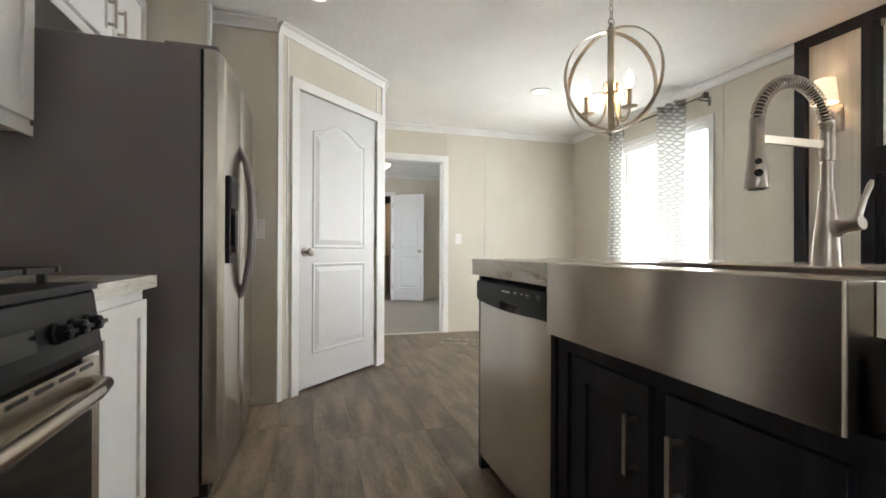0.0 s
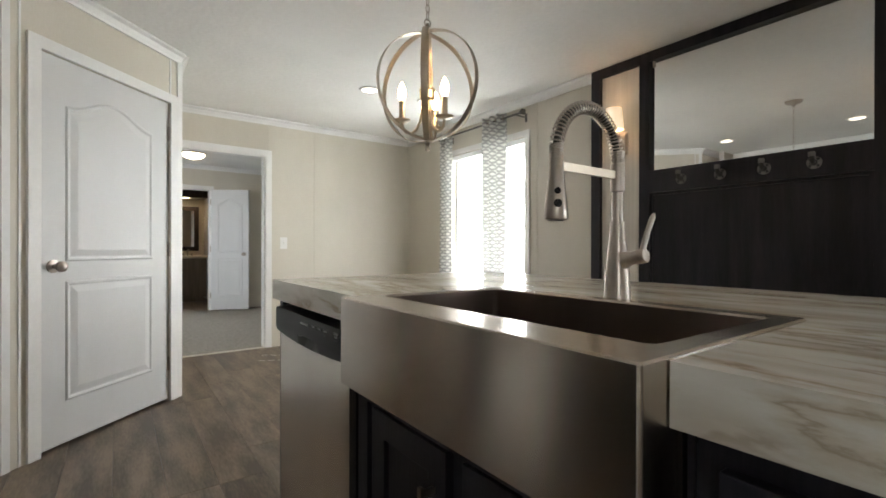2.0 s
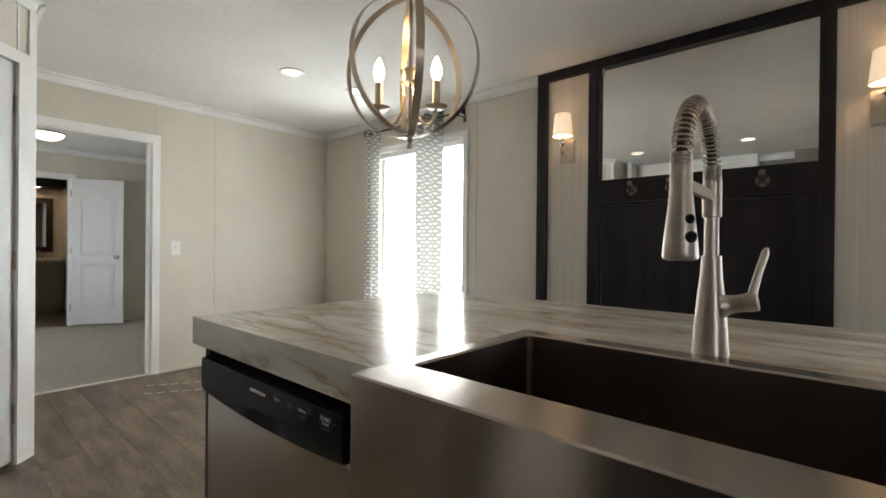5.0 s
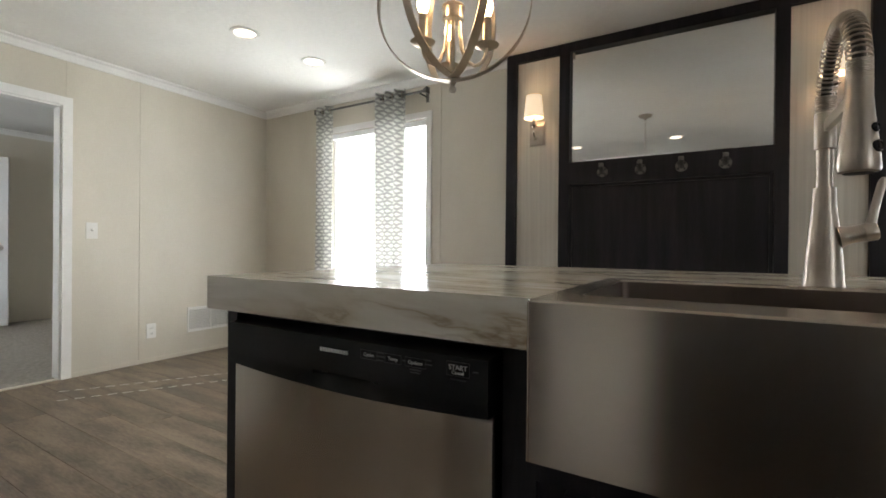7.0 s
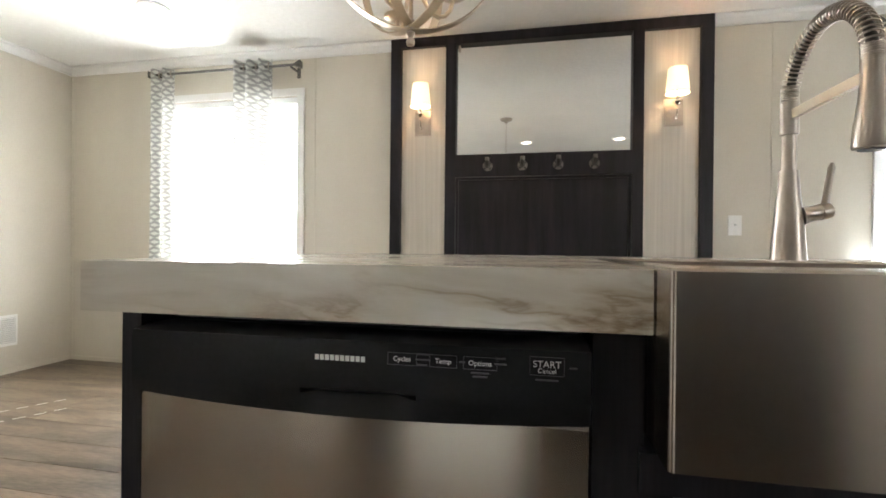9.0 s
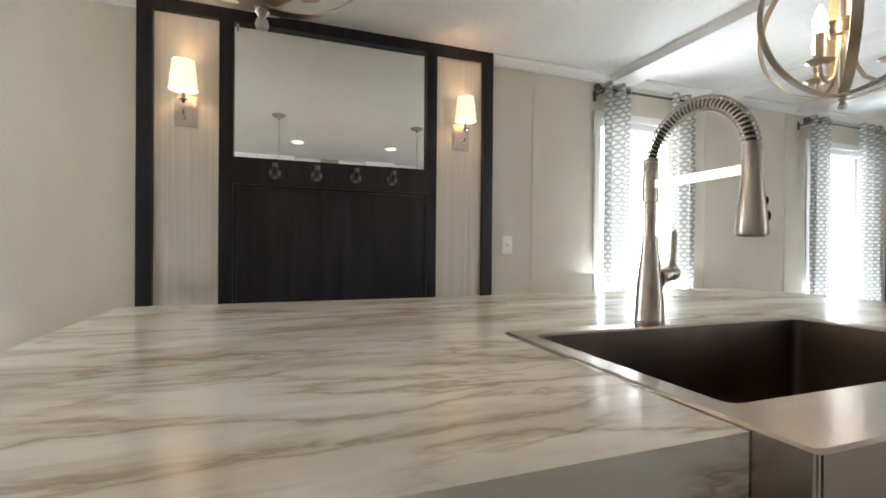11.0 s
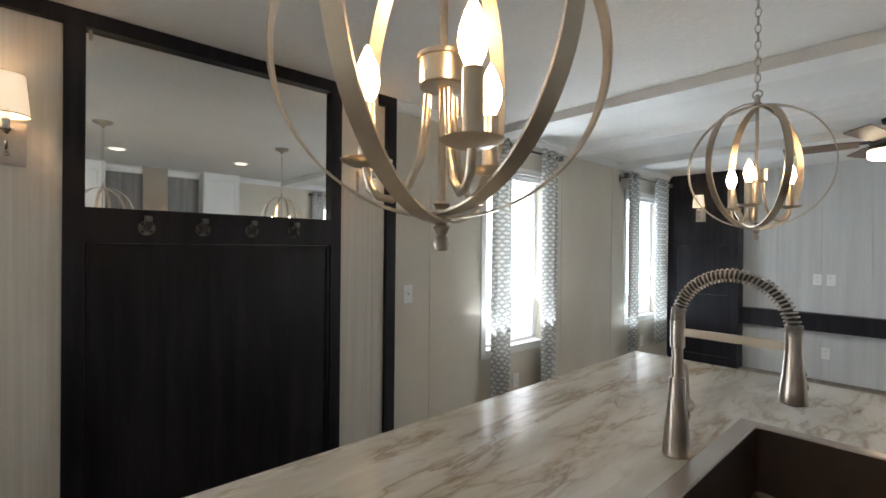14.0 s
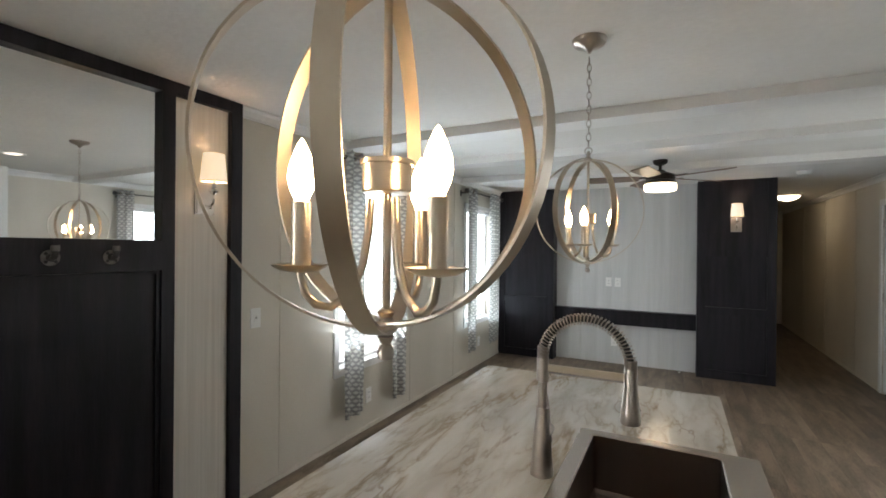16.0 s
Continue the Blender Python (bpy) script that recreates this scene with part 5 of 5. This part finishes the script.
plate("light_switch", "white toggle light switch on a beige wall", "switch", pose(1.947, NORTH, 1.078))
plate("power_outlet", "white duplex outlet low on a beige wall", "outlet", pose(2.349, NORTH, 0.297), "outlet")
plate("light_switch", "white toggle light switch beside the mirror panel", "switch", on_east(-0.760, 1.085))
plate("power_outlet", "white duplex outlet under the window", "outlet", on_east(-1.864, 0.317), "outlet")
plate("power_outlet", "white duplex outlet under the far window", "outlet", on_east(-4.139, 0.34), "outlet")
plate("light_switch", "white toggle light switch beside the pantry", "switch", pose(0.085, PY, 1.074))
for x, z in ((1.975, 1.09), (1.866, 1.09), (1.905, 0.33)):
    plate("power_outlet", "white outlet plate on the pale feature wall", "outlet", pose(x, SF + 0.012, z, 0, 0, 180), "outlet")
reg = thing("wall_register", "white louvred return air register low on the wall", "vent", (2.835, NORTH, 0.345))
part("frame", boxes((-0.20, 0.20, -0.010, 0, -0.105, -0.085), (-0.20, 0.20, -0.010, 0, 0.085, 0.105), (-0.20, -0.19, -0.010, 0, -0.085, 0.085), (0.19, 0.20, -0.010, 0, -0.085, 0.085)), PLASTIC, reg, bevel=0.002)
part("backing", boxes((-0.19, 0.19, -0.002, -0.001, -0.085, 0.085)), BLACK_MATT, reg)
for k in range(13):
    z = -0.078 + k * 0.013
    part("slat", moved(boxes((-0.19, 0.19, -0.0012, 0.0012, -0.0062, 0.0062)), Matrix.Translation((0, -0.0065, z)) @ Matrix.Rotation(radians(35), 4, "X")), PLASTIC, reg)
part("mullion", boxes((-0.004, 0.004, -0.0115, -0.004, -0.085, 0.085)), PLASTIC, reg)


# ---- ceiling fixtures ----
def downlight(x, y, lens=None):
    ob = thing("recessed_downlight", "lit round recessed ceiling downlight with a white trim", "ceiling light", (x, y, CEIL), group="recessed downlights")
    part("trim_ring", lathe([(0.062, -0.001), (0.066, -0.010), (0.084, -0.007), (0.087, -0.001)], 32, close=False), PLASTIC, ob, smooth=40)
    part("lens", lathe([(0.001, -0.0045), (0.060, -0.0045), (0.0625, -0.002)], 32, close=False), lens or LED, ob, "glowing white lens", smooth=40)
    return ob


dl = downlight(2.235, 2.57)
for x, y in ((2.755, 2.53), (0.41, 1.61), (0.42, 0.46), (0.46, -0.66)):
    copy_thing(dl, pose(x, y, CEIL))


def dome_light(x, y, label):
    ob = thing("dome_light", label, "ceiling light", (x, y, CEIL), group="dome ceiling lights")
    part("base_plate", lathe([(0.15, -0.018), (0.155, -0.012), (0.155, 0)], 32), NICKEL, ob, smooth=40)
    part("glass", lathe([(0.002, -0.085), (0.05, -0.080), (0.10, -0.062), (0.135, -0.034), (0.143, -0.018)], 32, close=False), DOME, ob, "lit frosted glass bowl", smooth=60)
    part("finial", lathe([(0.004, -0.100), (0.010, -0.094), (0.008, -0.084)], 12), NICKEL, ob, smooth=60)
    return ob


dome_light(1.42, 6.15, "lit frosted glass dome light on the bedroom ceiling")
dome_light(-0.185, -6.8, "lit frosted glass dome light on the hallway ceiling")
smoke = thing("smoke_detector", "round white smoke detector on the ceiling", "smoke detector", (0.09, -4.5, CEIL))
part("body", lathe([(0.03, -0.036), (0.052, -0.034), (0.062, -0.024), (0.065, 0)], 24), PLASTIC, smoke, smooth=40)

fan = thing("ceiling_fan", "dark bronze ceiling fan with brown blades and a lit drum light", "ceiling fan", (1.340, -3.335, 0))
part("canopy", lathe([(0.03, -0.045), (0.055, -0.03), (0.062, -0.004), (0.062, 0)], 24, (0, 0, CEIL)), BRONZE, fan, smooth=40)
part("downrod", lathe([(0.014, -0.095), (0.014, -0.04)], 14, (0, 0, CEIL)), BRONZE, fan, smooth=40)
part("motor", lathe([(0.05, -0.135), (0.115, -0.13), (0.125, -0.11), (0.12, -0.085), (0.075, -0.066), (0.04, -0.05), (0.03, -0.04)], 32, (0, 0, CEIL - 0.048)), BRONZE, fan, smooth=40)
part("light_collar", lathe([(0.12, -0.165), (0.135, -0.16), (0.128, -0.14), (0.06, -0.132)], 32, (0, 0, CEIL - 0.048)), BRONZE, fan, smooth=40)
part("light_drum", lathe([(0.002, -0.222), (0.12, -0.222), (0.13, -0.214), (0.13, -0.168), (0.118, -0.164)], 32, (0, 0, CEIL - 0.048), close=False), DOME, fan, "lit frosted drum glass", smooth=40)
for k in range(5):
    a = 5 + 72 * k
    m = Matrix.Translation((0, 0, CEIL - 0.156)) @ Matrix.Rotation(radians(a), 4, "Z") @ Matrix.Rotation(radians(11), 4, "X")
    bl = part("blade", moved(extrude_outline([(0.17, -0.055), (0.30, -0.066), (0.58, -0.072), (0.60, -0.060), (0.60, 0.060), (0.58, 0.072), (0.30, 0.066), (0.17, 0.055)], -0.004, 0.004), m), WALNUT, fan, "dark brown wooden blade", bevel=0.0015)
    part("bracket", moved(extrude_outline([(0.10, -0.018), (0.20, -0.03), (0.24, -0.012), (0.24, 0.012), (0.20, 0.03), (0.10, 0.018)], 0.0045, 0.010), m), BRONZE, bl)

# ---- curtains ----
def curtain_panel(name, y0, y1, z0, z1, x=3.298, folds=3, seed=0, s=-1):
    """A grommet-top panel drawn aside: deep even folds, with a few metal eyelets."""
    ob = thing(name, "grey curtain panel woven with rows of pale ovals, on grommets", "curtain", group="window curtains")
    rng = random.Random(seed)
    bm = bmesh.new()
    uv = bm.loops.layers.uv.new("UVMap")
    nu, nv = folds * 16, 28
    grid = []
    ph = rng.uniform(0, 6.28)
    cloth = (y1 - y0) * 2.1
    for j in range(nv + 1):
        v = j / nv
        row = []
        for i in range(nu + 1):
            u = i / nu
            amp = 0.030 + 0.008 * math.sin(3 * v + ph)
            wob = 0.010 * math.sin(5.1 * v + 9 * u + ph) * v
            squeeze = 1 + 0.06 * math.sin(2.2 * v + ph) * v
            y = (y0 + y1) / 2 + (y1 - y0) * (u - 0.5) * squeeze + wob * 0.4
            xx = x + amp * math.sin(2 * math.pi * folds * u) + wob * 0.5
            row.append((bm.verts.new((xx, y, z1 + (z0 - z1) * v)), u * cloth, (1 - v) * (z1 - z0)))
        grid.append(row)
    for j in range(nv):
        for i in range(nu):
            q = (grid[j][i], grid[j][i + 1], grid[j + 1][i + 1], grid[j + 1][i])
            f = bm.faces.new([e[0] for e in q])
            for lp, e in zip(f.loops, q):
                lp[uv].uv = (e[1], e[2])
    cl = part("cloth", bm, CURTAIN, ob, smooth=180)
    sol = cl.modifiers.new("thickness", "SOLIDIFY")
    sol.thickness = 0.0015
    for k in range(2 * folds):
        u = (k + 0.5) / (2 * folds)
        yy = y0 + (y1 - y0) * u
        b2 = bmesh.new()
        pts = [(0.0, 0.022 * math.cos(2 * math.pi * i / 20), 0.022 * math.sin(2 * math.pi * i / 20)) for i in range(20)]
        tube(pts, 0.0042, 6, b2, closed=True)
        turn = 60 if k % 2 else -60
        part("grommet", moved(b2, Matrix.Translation((x, yy, z1 - 0.045)) @ Matrix.Rotation(radians(turn), 4, "Z")), NICKEL, ob, "metal eyelet", smooth=60)
    return ob


def curtain_rod(y0, y1, z=2.155, x=3.298, s=1, wall=WALL_X):
    ob = thing("curtain_rod", "dark pewter curtain rod with square finials", "curtain rod", group="curtain rods")
    b2 = bmesh.new()
    tube([(x, y0, z), (x, y1, z)], 0.0085, 12, b2)
    part("rod", b2, IRON, ob, smooth=60)
    for y, d in ((y0, -1), (y1, 1)):
        b2 = bmesh.new()
        bmesh.ops.create_cone(b2, cap_ends=True, segments=4, radius1=0.014, radius2=0.034, depth=0.045)
        part("finial", moved(b2, Matrix.Translation((x, y + d * 0.015, z)) @ Matrix.Rotation(radians(90 if d < 0 else -90), 4, "X") @ Matrix.Rotation(radians(45), 4, "Z")), IRON, ob, "square pewter finial", bevel=0.002)
        a, b = sorted((x - s * 0.004, wall))
        yb = y - d * 0.035
        part("bracket", boxes((a, b, yb - 0.005, yb + 0.005, z - 0.018, z - 0.008), (min(wall - s * 0.006, wall), max(wall - s * 0.006, wall), yb - 0.012, yb + 0.012, z - 0.05, z + 0.02)), IRON, ob, bevel=0.001)
    return ob


curtain_rod(1.945, 3.045)
curtain_panel("curtain", 2.125, 2.405, 0.31, 2.205, folds=3, seed=3)
curtain_panel("curtain", 2.885, 3.075, 0.31, 2.195, folds=2, seed=5)
curtain_rod(-2.28, -1.405)
curtain_panel("curtain", -1.665, -1.440, 0.27, 2.20, folds=2, seed=7)
curtain_panel("curtain", -2.270, -2.040, 0.25, 2.20, folds=2, seed=9)
curtain_rod(-4.61, -3.545)
curtain_panel("curtain", -3.83, -3.565, 0.32, 2.20, folds=2, seed=11)
curtain_panel("curtain", -4.57, -4.22, 0.31, 2.20, folds=3, seed=13)
curtain_rod(-3.15, -2.0, x=WEST + 0.085, s=-1, wall=WEST)
curtain_panel("curtain", -2.2, -2.0, 0.31, 2.205, x=WEST + 0.085, folds=2, seed=15)

# ---- bathroom beyond the bedroom ----
van = thing("bath_vanity", "taupe bathroom vanity with a cream top", "vanity")
part("body", boxes((0.35, 1.92, 8.52, 9.19, FLOOR + 0.09, 0.835), (0.37, 1.90, 8.59, 9.19, FLOOR, FLOOR + 0.09)), BATH_WOOD, van, bevel=0.003)
for x0, x1 in ((0.40, 0.88), (0.90, 1.38), (1.40, 1.88)):
    part("door", boxes((x0, x1, 8.502, 8.519, 0.17, 0.80)), BATH_WOOD, van, bevel=0.003)
part("top", boxes((0.33, 1.95, 8.50, 9.19, 0.835, 0.875), (0.33, 1.95, 9.17, 9.19, 0.875, 0.955)), CREAM, van, "cream moulded vanity top", bevel=0.004)
part("tap", tube([(1.68, 9.05, 0.875), (1.68, 9.05, 0.96), (1.68, 9.0, 0.99), (1.68, 8.94, 0.97)], 0.011, 10), NICKEL, van, smooth=60)
for x in (1.61, 1.75):
    part("tap_handle", lathe([(0.016, 0), (0.014, 0.03), (0.022, 0.045), (0.008, 0.055)], 12, (x, 9.05, 0.875)), NICKEL, van, smooth=60)
bmir = thing("bath_mirror", "rectangular mirror in an espresso wood frame", "mirror")
MX0, MX1 = 1.00, 1.88
part("frame", boxes((MX0, MX1, 9.165, 9.199, 0.97, 1.05), (MX0, MX1, 9.165, 9.199, 1.74, 1.82), (MX0, MX0 + 0.08, 9.165, 9.199, 1.05, 1.74), (MX1 - 0.08, MX1, 9.165, 9.199, 1.05, 1.74)), ESPRESSO, bmir, bevel=0.004)
part("mirror_glass", boxes((MX0 + 0.08, MX1 - 0.08, 9.18, 9.19, 1.05, 1.74)), MIRROR, bmir)
soffit = thing("bath_soffit", "dark espresso wood soffit over the vanity", "soffit")
part("box", boxes((0.35, 1.978, 8.45, 9.198, 1.965, CEIL - 0.002)), ESPRESSO, soffit, bevel=0.003)
part("valance", boxes((0.35, 1.978, 8.43, 8.449, 1.93, CEIL - 0.002)), ESPRESSO, soffit, bevel=0.003)
bl = downlight(1.62, 8.85, LED_BATH)
bl.matrix_world = pose(1.62, 8.85, 1.964)

# ---- doors seen down the hallway ----
hd = door_leaf("door_3", 0.83, 1.93, "white moulded exterior-side door in the living area wall", 1)
hd.matrix_world = pose(WEST - 0.01, -5.095, FLOOR + 0.008, 0, 0, 90)
hc = casing("trim_side_door", -5.10, -4.26, 1.99)
hc.matrix_world = Matrix(((0, -1, 0, WEST), (1, 0, 0, 0), (0, 0, 1, 0), (0, 0, 0, 1)))
single("trim_side_door_back", boxes((WEST - T - 0.01, WEST - T, -5.14, -4.22, 0, 2.04)), TRIM, "white panel closing the side doorway", "trim", kind="structure")
ed = door_leaf("door_4", 0.70, 1.92, "white moulded door at the end of the hallway", 1)
ed.matrix_world = pose(0.16, -9.985, FLOOR + 0.008, 0, 0, 180)
ec = casing("trim_end_door", -0.16, 0.54, 1.99)
ec.matrix_world = pose(0.0, -10.0, 0, 0, 0, 180)


# ---- floor: vinyl planks laid along the house ----
single("subfloor", boxes((WEST - T, WALL_X, -10.1, NORTH + 0.05, -0.10, FLOOR - 0.0075)), BLACK_MATT, "dark bedding under the planks", "floor", kind="structure")
floor = thing("floor", "grey-brown oak-look vinyl plank floor", "floor", kind="structure")
PW, PL = 0.180, 1.22


def plank_mesh(w, ln):
    h, c = 0.0072, 0.0012
    v = [(0.0004, 0.0004, -h), (w - 0.0004, 0.0004, -h), (w - 0.0004, ln - 0.0004, -h), (0.0004, ln - 0.0004, -h),
         (0.0004, 0.0004, -c), (w - 0.0004, 0.0004, -c), (w - 0.0004, ln - 0.0004, -c), (0.0004, ln - 0.0004, -c),
         (c, c, 0), (w - c, c, 0), (w - c, ln - c, 0), (c, ln - c, 0)]
    f = [(3, 2, 1, 0), (8, 9, 10, 11)]
    for a in (0, 4):
        f += [(a + k, a + (k + 1) % 4, a + 4 + (k + 1) % 4, a + 4 + k) for k in range(4)]
    me = bpy.data.meshes.new("plank")
    me.from_pydata(v, [], f)
    me.materials.append(PLANK)
    return me


shapes = {}


def lay(x, y, w, ln):
    key = (round(w, 3), round(ln, 3))
    if key not in shapes:
        shapes[key] = plank_mesh(*key)
    ob = new("plank", shapes[key])
    ob.location = (x, y, FLOOR)
    ob.parent = floor


rng = random.Random(4)
x = WEST
while x < WALL_X - 0.001:
    w = min(PW, WALL_X - x)
    south = -10.0 if x < 0.245 else SOUTH
    y = south
    first = True
    while y < NORTH - 0.001:
        ln = rng.choice((0.31, 0.61, 0.92)) if first else PL
        ln = min(ln, NORTH - y)
        lay(x, y, w, ln)
        y += ln
        first = False
    x += w

# thin white strips standing in for dashes of sunlight near the bedroom doorway
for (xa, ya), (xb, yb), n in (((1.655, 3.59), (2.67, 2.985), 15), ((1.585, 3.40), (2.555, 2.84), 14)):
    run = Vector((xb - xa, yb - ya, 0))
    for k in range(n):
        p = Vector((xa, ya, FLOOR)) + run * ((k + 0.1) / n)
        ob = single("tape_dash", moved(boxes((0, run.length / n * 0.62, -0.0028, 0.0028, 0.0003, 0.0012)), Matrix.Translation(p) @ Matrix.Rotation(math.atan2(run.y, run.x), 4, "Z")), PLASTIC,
                    "short white strip standing in for a dash of sunlight on the planks", "tape", group="tape dashes on the floor")

debris = single("screw_cap", lathe([(0.012, 0), (0.013, 0.006), (0.008, 0.011)], 12, (1.165, -4.95, FLOOR + 0.0005)), PLASTIC, "small white cap lying on the floor", "cap")

# ---- bring the plan to metres, with the floor at zero ----
TO_METRES = Matrix.Scale(HOUSE_SCALE, 4) @ Matrix.Translation((0, 0, -FLOOR))
bpy.context.view_layer.update()
for ob in list(scene.objects):
    if ob.parent is None and ob != cam and ob != sun:
        ob.matrix_world = TO_METRES @ ob.matrix_world
